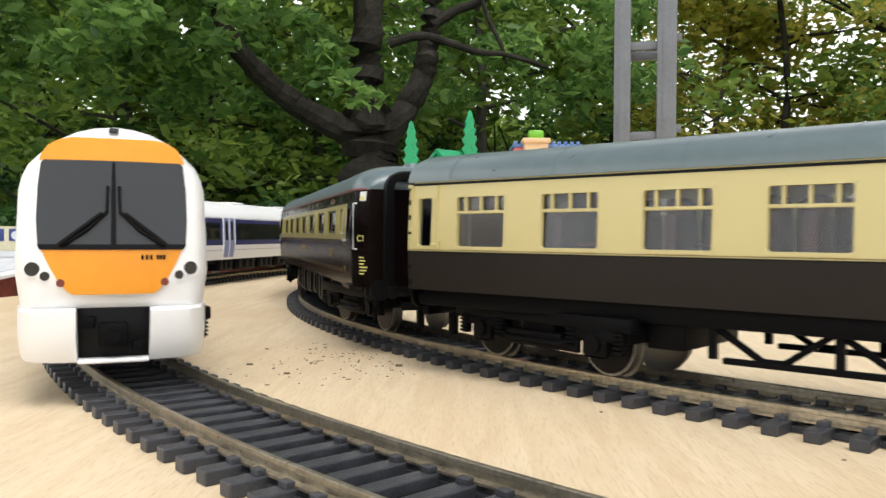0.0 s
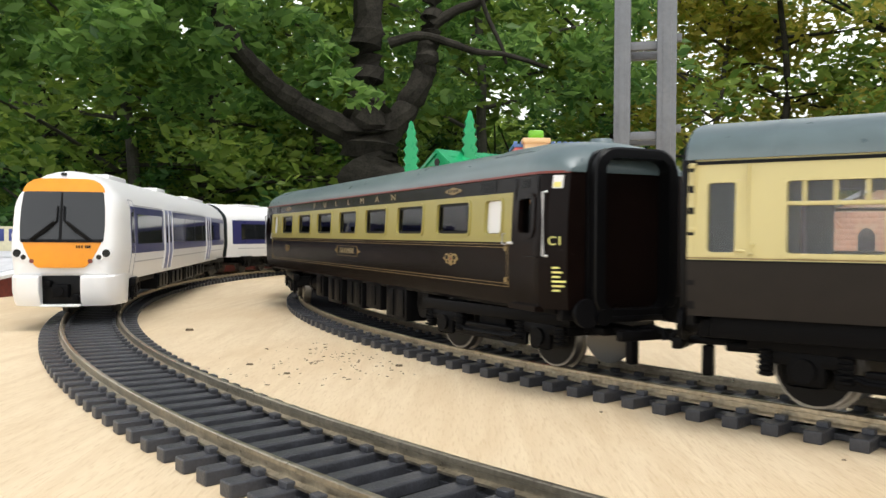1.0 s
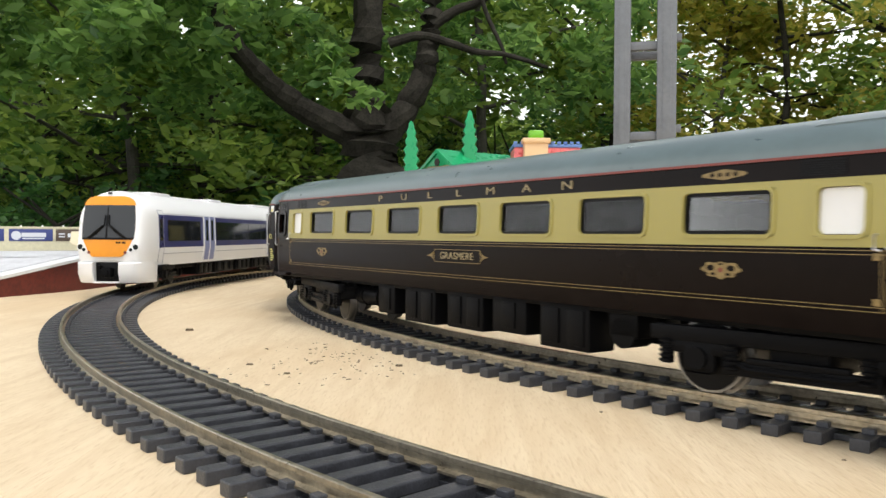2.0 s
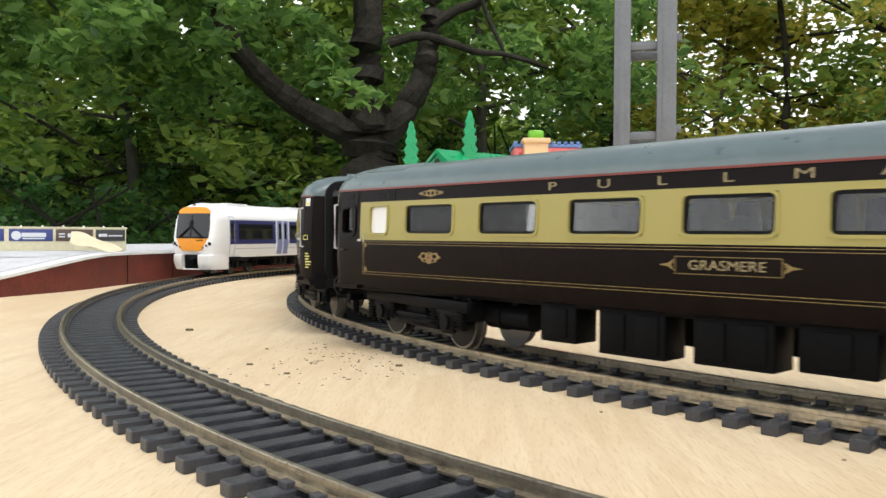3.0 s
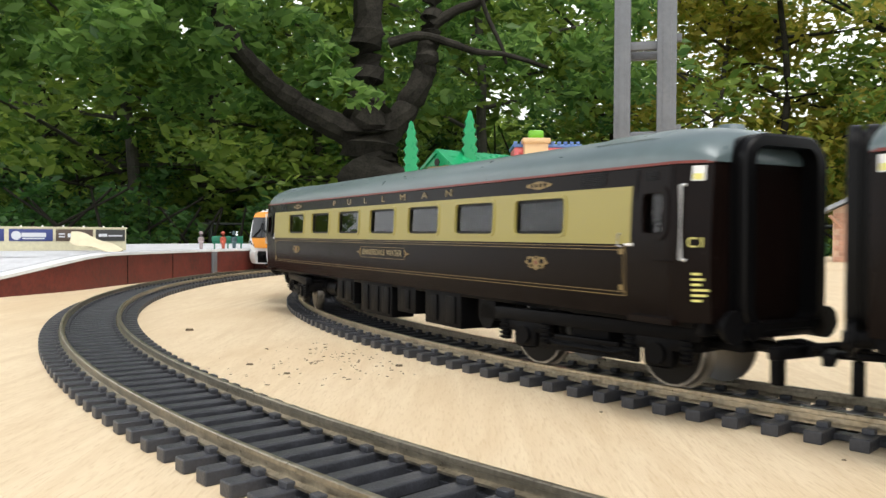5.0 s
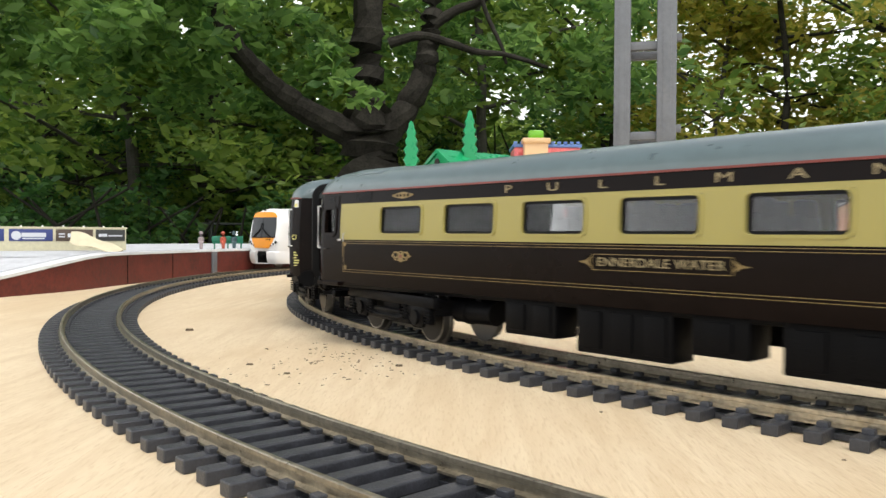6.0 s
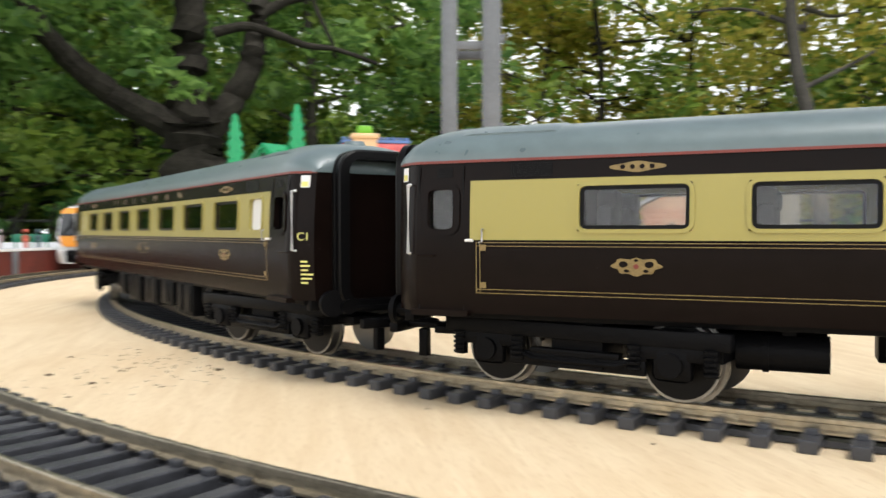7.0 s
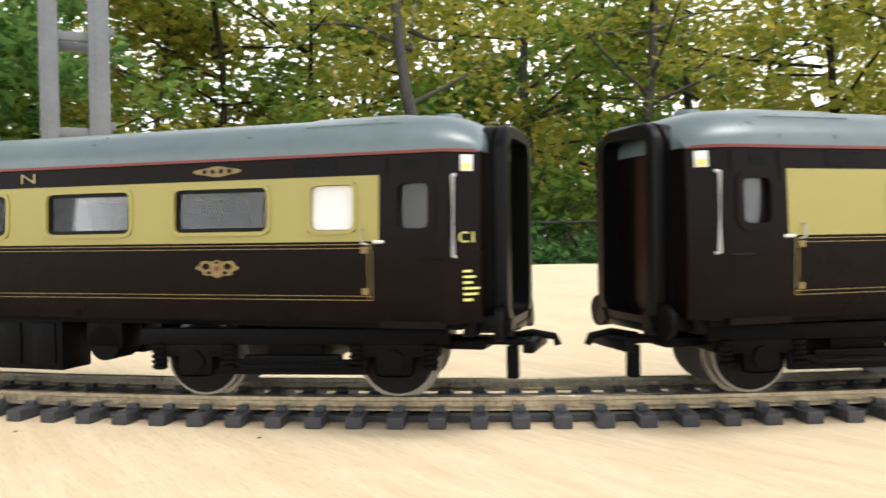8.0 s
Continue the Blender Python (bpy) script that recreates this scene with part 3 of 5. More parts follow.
        mside = Matrix.Translation((124.6 * sgn * -1 * MM, sgn * (yy + 0.45) * MM, 28.6 * MM)) @ (Matrix.Rotation(radians(35), 4, "Z") if sgn < 0 else Matrix.Rotation(math.pi + radians(35), 4, "Z")) @ Matrix.Rotation(radians(90), 4, "X")
        text_mesh("class_lettering", "C1", 2.6, YELLOW, root, mside)
        for k, w2 in enumerate((1.3, 1.9, 1.4, 2.5, 2.2, 1.4)):
            bm = bmesh.new()
            strip(bm, min(-sgn * 123.9, -sgn * (123.9 + w2 * 0.85)), max(-sgn * 123.9, -sgn * (123.9 + w2 * 0.85)), 22.9 - k * 0.95, 23.3 - k * 0.95, sgn, 0.14)
            part("notice_line", bm, YELLOW, root)
    roof = make_roof(root, L_BODY + 0.2)
    for e in (-1, 1):
        bm = bmesh.new()
        rings = []
        for x in (e * 95.5, e * 96.3, e * 111.5, e * 113.5):
            arc = roof_ring(x, 1, ROOF_TOP)[5:18]
            h = 0.28 if abs(x) in (96.3, 111.5) else 0.0
            rings.append([(x, y * 1.004, z + h) for x, y, z in arc] + [(x, y, z - 0.5) for x, y, z in arc[::-1]])
        plate = part("roof_plate", loft(bm, rings), ROOF, roof)
        for y in (-8.2, 8.2):
            for q in (101.3, 108.6):
                bm = bmesh.new()
                box(bm, e * q - 1.6, e * q + 1.6, y - 0.7, y + 0.7, ROOF_TOP - 1.6, ROOF_TOP - 0.35, 0.15)
                part("roof_slot", bm, ROOF, plate)
        bm = bmesh.new()
        cyl(bm, (e * 117, 0, ROOF_TOP - 2), (e * 117, 0, ROOF_TOP + 0.5), 3.2, 20, 2.2)
        part("roof_vent", bm, ROOF, roof)
    for q in (-55, -20, 20, 55):
        bm = bmesh.new()
        cyl(bm, (q, 0, ROOF_TOP - 0.6), (q, 0, ROOF_TOP + 0.45), 2.4, 16, 1.5)
        part("roof_vent", bm, ROOF, roof)
    for e in (-1, 1):
        make_end(root, e, L_BODY, BROWN)
        make_gangway(root, e, L_BODY)
        make_buffers(root, e, L_BODY - 1)
        make_coupling(root, e * 120.0, e)
    make_interior(root, L_BODY)
    underframe(root, toilet_ends)
    return root


def underframe(root, variant):
    bm = bmesh.new()
    box(bm, -L_BODY + 3, L_BODY - 3, -15.5, 15.5, Z0 - 1.2, Z0 + 1.6, 0.3)
    part("underframe", bm, FRAMEBLK, root)
    sets = [(-8, 8, 4.2), (12, 25, 5.2), (30, 46, 3.6), (-30, -14, 3.8), (-46, -36, 5.0)] if variant else [(-22, 2, 3.4), (6, 18, 6.0), (24, 44, 4.4), (-44, -28, 5.4)]
    for a, b, z in sets:
        for s in (-1, 1):
            bm = bmesh.new()
            y = sorted((s * 8.0, s * 15.6))
            box(bm, a, b, *y, z, Z0, 0.4)
            bb = part("battery_box", bm, FRAMEBLK, root)
            n = max(1, int((b - a) / 7))
            for k in range(n):
                bm = bmesh.new()
                x = a + (b - a) * (k + 0.5) / n
                y2 = sorted((s * 15.5, s * 16.0))
                box(bm, x - 2.6, x + 2.6, *y2, z + 1.2, Z0 - 1.4, 0.15)
                part("box_lid", bm, FRAMEBLK, bb)
    bm = bmesh.new()
    for s in (-1, 1):
        cyl(bm, (-66, s * 10, 9.0), (-52, s * 10, 9.0), 3.2, 18)
        cyl(bm, (-62, s * 10, 9.0), (-61, s * 10, 9.0), 3.5, 18)
        box(bm, -59, -57, s * 10 - 1, s * 10 + 1, 9, Z0)
    part("air_tank", bm, FRAMEBLK, root)
    bm = bmesh.new()
    for s in (-1, 1):
        box(bm, 50, 58, s * 11 - 3, s * 11 + 3, 8, Z0, 0.4)
        cyl(bm, (54, s * 8, 9.0), (54, s * 14, 9.0), 3.4, 16)
    part("dynamo", bm, FRAMEBLK, root)


def make_buffet_coach(label):
    """An older coach: pale cream above, brown below, windows with sliding toplights."""
    root = tagged(new("restaurant_coach"), label, "model coach", "coaches of the brown and cream train")
    half, waist, sill = L_BODY + 0.7, 25.6, 16.0
    z0, z1 = 26.6, 39.4
    wins = [((k - 4) * 26.15 if k > 4 else -104.7 + 23.56 * k, 14.6) for k in range(9)]
    doors = [(sg * 121.5, 5.3) for sg in (-1, 1)]
    holes = [(c - w / 2, c + w / 2) for c, w in wins + doors]
    flat = lambda x: 0.0
    for sgn in (-1, 1):
        xs = lines(-half, half, [])
        part("body_side", shell(bmesh.new(), xs, lines(sill, waist, [], 4), lambda x, z: False, sgn, flat), BROWN_OLD, root, "satin dark brown lower side")
        xs = lines(-half, half, [c for h in holes for c in h])
        band = part("cream_side", shell(bmesh.new(), xs, lines(waist, GUTTER, [z0, z1], 4), lambda x, z: z0 < z < z1 and any(a < x < b for a, b in holes), sgn, flat), CREAM_OLD, root, "pale cream upper side")
        for c, w in wins + doors:
            wf = part("window_frame", frame_ring(bmesh.new(), c, z0, z1, w, sgn, 0.3, rim=0.45, r=1.0, proud=0.16, deep=1.0), CREAM_OLD, band)
            if w > 10:
                bm = bmesh.new()
                y = sorted((sgn * 16.9, sgn * 17.7))
                box(bm, c - w / 2, c + w / 2, *y, 34.9, 35.6, 0.1)
                for q in (-0.3, 0.0, 0.3):
                    box(bm, c + q * w - 0.3, c + q * w + 0.3, *y, 35.4, z1)
                part("toplight_bar", bm, CREAM_OLD, wf)
            bm = bmesh.new()
            pts = rounded(w - 0.6, z1 - z0 - 0.6, 0.9, 3)
            cz = (z0 + z1) / 2
            loft(bm, [[(c + px, sgn * (side_y(cz + pz) - q), cz + pz) for px, pz in pts] for q in (0.95, 0.8)])
            part("pane", bm, GLASS, wf)
        for c, w in doors:
            e = math.copysign(1, c)
            bm = bmesh.new()
            tube(bm, [(c - e * 5.0, sgn * 18.0, 28.6), (c - e * 5.0, sgn * 18.8, 28.4), (c - e * 5.0, sgn * 18.8, 26.9), (c - e * 4.4, sgn * 18.2, 26.7)], 0.25, 8)
            tube(bm, [(c - e * 3.6, sgn * 18.1, 27.4), (c - e * 2.4, sgn * 18.6, 27.4)], 0.3, 8)
            part("door_handle", bm, CREAM_OLD, root)
            bm = bmesh.new()
            for q in (-4.2, 4.2):
                box(bm, c + q - 0.08, c + q + 0.08, *sorted((sgn * 17.3, sgn * 18.3)), waist + 0.8, 42)
            for q in (31, 42):
                box(bm, c + e * 4.6 - 0.5, c + e * 4.6 + 0.5, *sorted((sgn * 17.5, sgn * 18.5)), q - 0.4, q + 0.4, 0.1)
            part("door_joint", bm, CREAM_OLD, root)
        bm = bmesh.new()
        strip_flat(bm, -half, half, waist + 0.35, waist + 0.55, sgn)
        part("gold_lining", bm, GOLD, root)
        bm = bmesh.new()
        strip_flat(bm, -half, half, waist - 0.1, waist + 0.14, sgn)
        strip_flat(bm, -half, half, GUTTER - 0.9, GUTTER - 0.3, sgn)
        part("black_lining", bm, BLACK, root)
    roof = make_roof(root, half + 0.4, dome=False, half_w=18.0)
    bm = bmesh.new()
    for k in range(-4, 5):
        r = [(q[0], q[1] * 1.004, q[2] + 0.06) for q in roof_ring(k * 28.5, 1, ROOF_TOP, half=18.0)]
        loft(bm, [r, [(x + 0.6, y, z) for x, y, z in r]], closed=False)
        cyl(bm, (k * 28.5 + 12, 5, ROOF_TOP - 1.2), (k * 28.5 + 12, 5, ROOF_TOP + 0.6), 2.0, 14, 1.3)
    part("roof_rib", bm, ROOF, roof)
    for e in (-1, 1):
        make_end(root, e, half, BLACK, flat)
        make_gangway(root, e, half)
        make_buffers(root, e, half - 1)
        make_coupling(root, e * 120.0, e)
    make_interior(root, half, MAROON, MAROON)
    bm = bmesh.new()
    box(bm, -half + 3, half - 3, -15.5, 15.5, Z0 - 2.4, Z0 + 1.6, 0.3)
    for s in (-1, 1):
        y = s * 14.0
        for a in (-52, -30, -8, 14, 36, 58):
            box(bm, a - 0.7, a + 0.7, y - 0.7, y + 0.7, 6.0, Z0)
            tube(bm, [(a, y, 12.5), (a + 9, y, 6.4), (a + 13, y, 6.4), (a + 21, y, 12.5)], 0.7, 6)
        box(bm, -50, 50, y - 0.7, y + 0.7, 5.2, 6.4, 0.2)
    part("truss_frame", bm, FRAMEBLK, root)
    for a, b in ((-66, -58), (-12, 4), (30, 44)):
        bm = bmesh.new()
        box(bm, a, b, -13, 13, 6.5, Z0, 0.4)
        part("battery_box", bm, FRAMEBLK, root)
    return root


def strip_flat(bm, x0, x1, z0, z1, sgn, proud=0.1):
    y = side_y((z0 + z1) / 2)
    box(bm, x0, x1, *sorted((sgn * (y - 0.2), sgn * (y + proud))), z0, z1)
    return bm


RC = math.sqrt(FAR[1] ** 2 - (BOGIE * MM) ** 2)
SWIVEL = math.atan2(BOGIE * MM, RC)


def add_bogies(root):
    for e in (-1, 1):
        make_bogie(root, e * BOGIE, e * SWIVEL)
    return root


coach_a = add_bogies(make_buffet_coach("model restaurant coach, pale cream over dark brown, grey roof"))
coach_b = add_bogies(make_pullman("GRASMERE", True, "model Pullman coach in chocolate and mustard cream, opal end windows"))
coach_c = add_bogies(make_pullman("ENNERDALE WATER", False, "model Pullman coach in chocolate and mustard cream, blank end panels"))
coach_d = add_bogies(make_pullman("", True, "model Pullman coach in chocolate and cream with white end windows"))



def settle(root, k=0.95, lift=0.52):
    """Bring a body to its true height over the bogies."""
    for piece in root.children:
        if not piece.name.startswith("bogie"):
            piece.matrix_basis = Matrix.Translation((0, 0, lift * MM)) @ Matrix.Diagonal((1, 1, k, 1)) @ piece.matrix_basis


for coach in (coach_a, coach_b, coach_c, coach_d):
    settle(coach)

# angle of the second coach round the inner curve, in degrees, by time
TRAIN = ((0, 196.0), (0.5, 200.4), (1.0, 204.9), (1.5, 209.0), (2.8, 220.6), (3.0, 222.4), (3.5, 226.5), (4.0, 230.7), (4.5, 234.8), (5.8, 249.7), (6.0, 252.4), (6.5, 258.9), (7.0, 265.75), (7.5, 272.0), (8.0, 279.25))
# angle of the white unit's cab car round the outer curve
UNIT = ((0, 201.1), (0.5, 194.4), (1.0, 188.4), (1.5, 182.4), (2.8, 163.8), (3.0, 160.6), (3.5, 154.3), (4.0, 149.8), (4.3, 149.2), (5.0, 149.1), (8.0, 149.1))


def smooth_value(table, t):
    """Monotone cubic reading of a table."""
    ts, vs = [r[0] for r in table], [r[1] for r in table]
    i = max(0, min(len(ts) - 2, sum(1 for q in ts if q <= t) - 1))

    def slope(k):
        d = lambda a: (vs[a + 1] - vs[a]) / (ts[a + 1] - ts[a])
        if k == 0:
            return d(0)
        if k == len(ts) - 1:
            return d(k - 1)
        p, q = d(k - 1), d(k)
        return 0.0 if p * q <= 0 else 2 * p * q / (p + q)
    h = ts[i + 1] - ts[i]
    s = (t - ts[i]) / h
    m0, m1 = slope(i) * h, slope(i + 1) * h
    return vs[i] * (2 * s ** 3 - 3 * s * s + 1) + m0 * (s ** 3 - 2 * s * s + s) + vs[i + 1] * (-2 * s ** 3 + 3 * s * s) + m1 * (s ** 3 - s * s)


def coach_pose(track, deg, a):
    p = at_angle(track, deg, math.sqrt(track[1] ** 2 - a * a), RAIL_TOP)
    return pose(p.x, p.y, p.z, 0, 0, deg + 90)


# how far each coach hangs back from the second one, as the couplings give
SLACK = (((0, -32.1), (8, -32.1)), ((0, 0), (8, 0)), ((0, 31.9), (3.5, 31.9), (4.5, 31.65), (8, 31.75)), ((0, 63.7), (6.5, 63.7), (7.0, 63.4), (7.5, 63.65), (8, 64.3)))
TIMES = [k / 10 for k in range(81)]
WHEEL_R = 0.007

# ---- the white diesel unit ----
UWHITE = mat("white_gloss_body", (0.80, 0.80, 0.80), 0.3, spec=0.5)
ORANGE = mat("orange_warning_paint", (0.80, 0.30, 0.012), 0.32, var=0.05, scale=50)
BLUE = mat("deep_blue_band", (0.030, 0.032, 0.13), 0.3, var=0.1, scale=50)
PALEBLUE = mat("pale_blue_door", (0.20, 0.23, 0.42), 0.35, var=0.1, scale=50)
DARKGLASS = mat("dark_glazing", (0.012, 0.014, 0.016), 0.06, spec=0.6)
SMOKE = mat("smoked_windscreen", (0.028, 0.031, 0.035), 0.12, spec=0.4)
GREYLINE = mat("grey_lining", (0.42, 0.42, 0.46), 0.4)
DARKGREEN = mat("dark_corridor_end", (0.012, 0.022, 0.022), 0.45)

U_HALF, U_BOGIE = 147.0, 107.0


def unit_y(z):
    if z < 20:
        return 17.0 + 1.3 * (z - 11) / 9
    if z < 36:
        return 18.3 - 0.5 * (z - 20) / 16
    return max(0.0, 17.8 - 2.4 * ((z - 36) / 6) ** 1.6)


def unit_section():
    left = [(-unit_y(z), z) for z in (11, 12, 14, 17, 20, 24, 28, 32, 36, 38.5, 41)]
    top = [(-13.2, 43.8), (-10.5, 46.0), (-7.0, 47.7), (-3.5, 48.6), (0, 48.9)]
    return left + top + [(-y, z) for y, z in top[-2::-1]] + [(-y, z) for y, z in left[::-1]]


def face_x(y, z):
    """The front of the cab: raked back above the waist, bowed across."""
    return U_HALF + 4.0 - 0.16 * max(0.0, z - 24) - 0.004 * max(0.0, z - 38) ** 2 * 1.5 - 0.0105 * y * y - 0.05 * max(0.0, 17 - z)


def face_patch(rows, off, thick=0.4):
    """A panel lying on the cab front; rows of (z, half width left, half width right)."""
    bm = bmesh.new()
    n = 14
    f = [[bm.verts.new((face_x(a + (b - a) * k / n, z) + off, a + (b - a) * k / n, z)) for k in range(n + 1)] for z, a, b in rows]
    for p, q in zip(f, f[1:]):
        for k in range(n):
            bm.faces.new((p[k], p[k + 1], q[k + 1], q[k]))
    g = bmesh.ops.extrude_face_region(bm, geom=list(bm.faces))["geom"]
    bmesh.ops.translate(bm, vec=(-thick, 0, 0), verts=[v for v in g if isinstance(v, bmesh.types.BMVert)])
    return bm


def u_panel(bm, x0, x1, z0, z1, sgn, off, thick=0.3):
    """A panel on the unit's side."""
    zs = lines(z0, z1, [20, 36], 3.0)
    v = {(i, j, k): bm.verts.new((x, sgn * (unit_y(z) + off - k * thick), z)) for i, x in enumerate((x0, x1)) for j, z in enumerate(zs) for k in (0, 1)}
    for j in range(len(zs) - 1):
        bm.faces.new((v[0, j, 0], v[1, j, 0], v[1, j + 1, 0], v[0, j + 1, 0]))
        for i in (0, 1):
            bm.faces.new((v[i, j, 0], v[i, j + 1, 0], v[i, j + 1, 1], v[i, j, 1]))
    for j in (0, len(zs) - 1):
        bm.faces.new((v[0, j, 0], v[1, j, 0], v[1, j, 1], v[0, j, 1]))
    return bm


def make_unit_car(cab, label):
    root = tagged(new("diesel_railcar"), label, "model railcar", "cars of the white train")
    sec = unit_section()
    bm = bmesh.new()
    rings = [[(-U_HALF, y * 0.985, 30 + (z - 30) * 0.985) for y, z in sec], [(-U_HALF + 1.0, y, z) for y, z in sec], [(-40, y, z) for y, z in sec], [(40, y, z) for y, z in sec], [(120, y, z) for y, z in sec]]
    if cab:
        for depth, s in ((13, 1.0), (9, 0.997), (6, 0.985), (3.6, 0.965), (1.9, 0.935), (0.8, 0.90), (0.2, 0.86), (0.0, 0.8), (0.0, 0.55), (0.0, 0.25), (0.0, 0.02)):
            rings.append([(face_x(y * s, 29 + (z - 29) * s) - depth, y * s, 29 + (z - 29) * s) for y, z in sec])
    else:
        rings += [[(U_HALF - 1, y, z) for y, z in sec], [(U_HALF, y * 0.985, 30 + (z - 30) * 0.985) for y, z in sec]]
    loft(bm, rings)
    part("body", bm, UWHITE, root, "glossy white body shell")
    front = 132.0 if cab else 143.0
    for sgn in (-1, 1):
        bm = bmesh.new()
        u_panel(bm, -144, front - 1.5, 20.3, 37.2, sgn, 0.10)
        part("blue_band", bm, BLUE, root, "deep blue band along the windows")
        doors = (60.0, -68.0)
        spans = [(-143, -78), (-58, 50), (72, front - 10)]
        for a, b in spans:
            bm = bmesh.new()
            u_panel(bm, a + 2, b - 2, 23.6, 34.6, sgn, 0.22)
            part("window_strip", bm, DARKGLASS, root, "dark tinted window strip")
        for a, b in ((-44, -42), (-16, -14), (14, 16), (-110, -108)):
            bm = bmesh.new()
            u_panel(bm, a + 0.5, b - 0.5, 23.6, 34.6, sgn, 0.26)
            part("window_pillar", bm, BLACK, root)
        for d in doors:
            bm = bmesh.new()
            u_panel(bm, d - 9.6, d + 9.6, 12.2, 38.6, sgn, 0.24)
            dr = part("door_surround", bm, UWHITE, root, "white door surround")
            for q in (-4.2, 4.2):
                bm = bmesh.new()
                u_panel(bm, d + q - 4.0, d + q + 4.0, 12.4, 37.6, sgn, 0.40)
                leaf = part("door_leaf", bm, PALEBLUE, dr, "blue door leaf")
                bm = bmesh.new()
                u_panel(bm, d + q - 1.6, d + q + 1.6, 23.5, 35.6, sgn, 0.55)
                part("door_window", bm, DARKGLASS, dr)
            bm = bmesh.new()
            for q in (-8.9, 0.0, 8.9):
                u_panel(bm, d + q - 0.5, d + q + 0.5, 12.4, 37.8, sgn, 0.62)
            part("door_edge", bm, UWHITE, dr)
        bm = bmesh.new()
        u_panel(bm, -144, front - 8, 16.9, 17.3, sgn, 0.13)
        u_panel(bm, -144, front - 8, 37.6, 37.9, sgn, 0.13)
        part("side_line", bm, GREYLINE, root)
        if cab:
            bm = bmesh.new()
            for a, b, c, d in ((front - 1.2, front - 0.8, 12, 39.6), (front - 7.2, front - 6.8, 12, 39.6), (front - 7.0, front - 1, 39.2, 39.6)):
                u_panel(bm, a, b, c, d, sgn, 0.15)
            part("cab_door_joint", bm, GREYLINE, root)
            bm = bmesh.new()
            u_panel(bm, front - 5.8, front - 2.2, 24, 35, sgn, 0.26)
            part("cab_side_window", bm, DARKGLASS, root)
    for a, b in ((92, 118), (-120, -60), (10, 30)):
        bm = bmesh.new()
        box(bm, a, b, -7.5, 7.5, 46.6, 49.3, 0.6)
        part("roof_pod", bm, UWHITE, root)
    bm = bmesh.new()
    box(bm, -140, 138, -14.5, 14.5, 8.5, 11.6, 0.3)
    for a, b in ((-66, -30), (-24, 4), (10, 44), (50, 72)):
        box(bm, a, b, -15.8, 15.8, 3.8, 11, 0.5)
        for s in (-1, 1):
            for k in range(3):
                x = a + (b - a) * (k + 0.5) / 3
                box(bm, x - 3, x + 3, *sorted((s * 15.6, s * 16.4)), 4.8, 10, 0.2)
    part("underframe", bm, FRAMEBLK, root)
    swivel = math.atan2(U_BOGIE * MM, math.sqrt(NEAR[1] ** 2 - (U_BOGIE * MM) ** 2))
    for e in (-1, 1):
        make_bogie(root, e * U_BOGIE, e * swivel)
    if cab:
        make_cab(root)
    ends = (-1,) if cab else (-1, 1)
    for e in ends:
        bm = bmesh.new()
        out, inn = rounded(22, 33, 5, 5), rounded(15, 28, 2, 5)
        loft(bm, [[(e * (U_HALF - 0.5), px, 29 + pz) for px, pz in out], [(e * (U_HALF + 4), px, 29 + pz) for px, pz in out], [(e * (U_HALF + 4), px, 28 + pz) for px, pz in inn], [(e * (U_HALF - 0.4), px, 28 + pz) for px, pz in inn]], caps=False)
        part("gangway", bm, GREYLINE, root, "grey corridor connection")
        bm = bmesh.new()
        loft(bm, [[(e * (U_HALF + 0.05), y * 0.975, 30 + (z - 30) * 0.975) for y, z in sec], [(e * (U_HALF + 0.4), y * 0.965, 30 + (z - 30) * 0.965) for y, z in sec]])
        part("end_panel", bm, DARKGREEN, root, "dark end panel")
        make_coupling(root, e * 142, e)
    return root


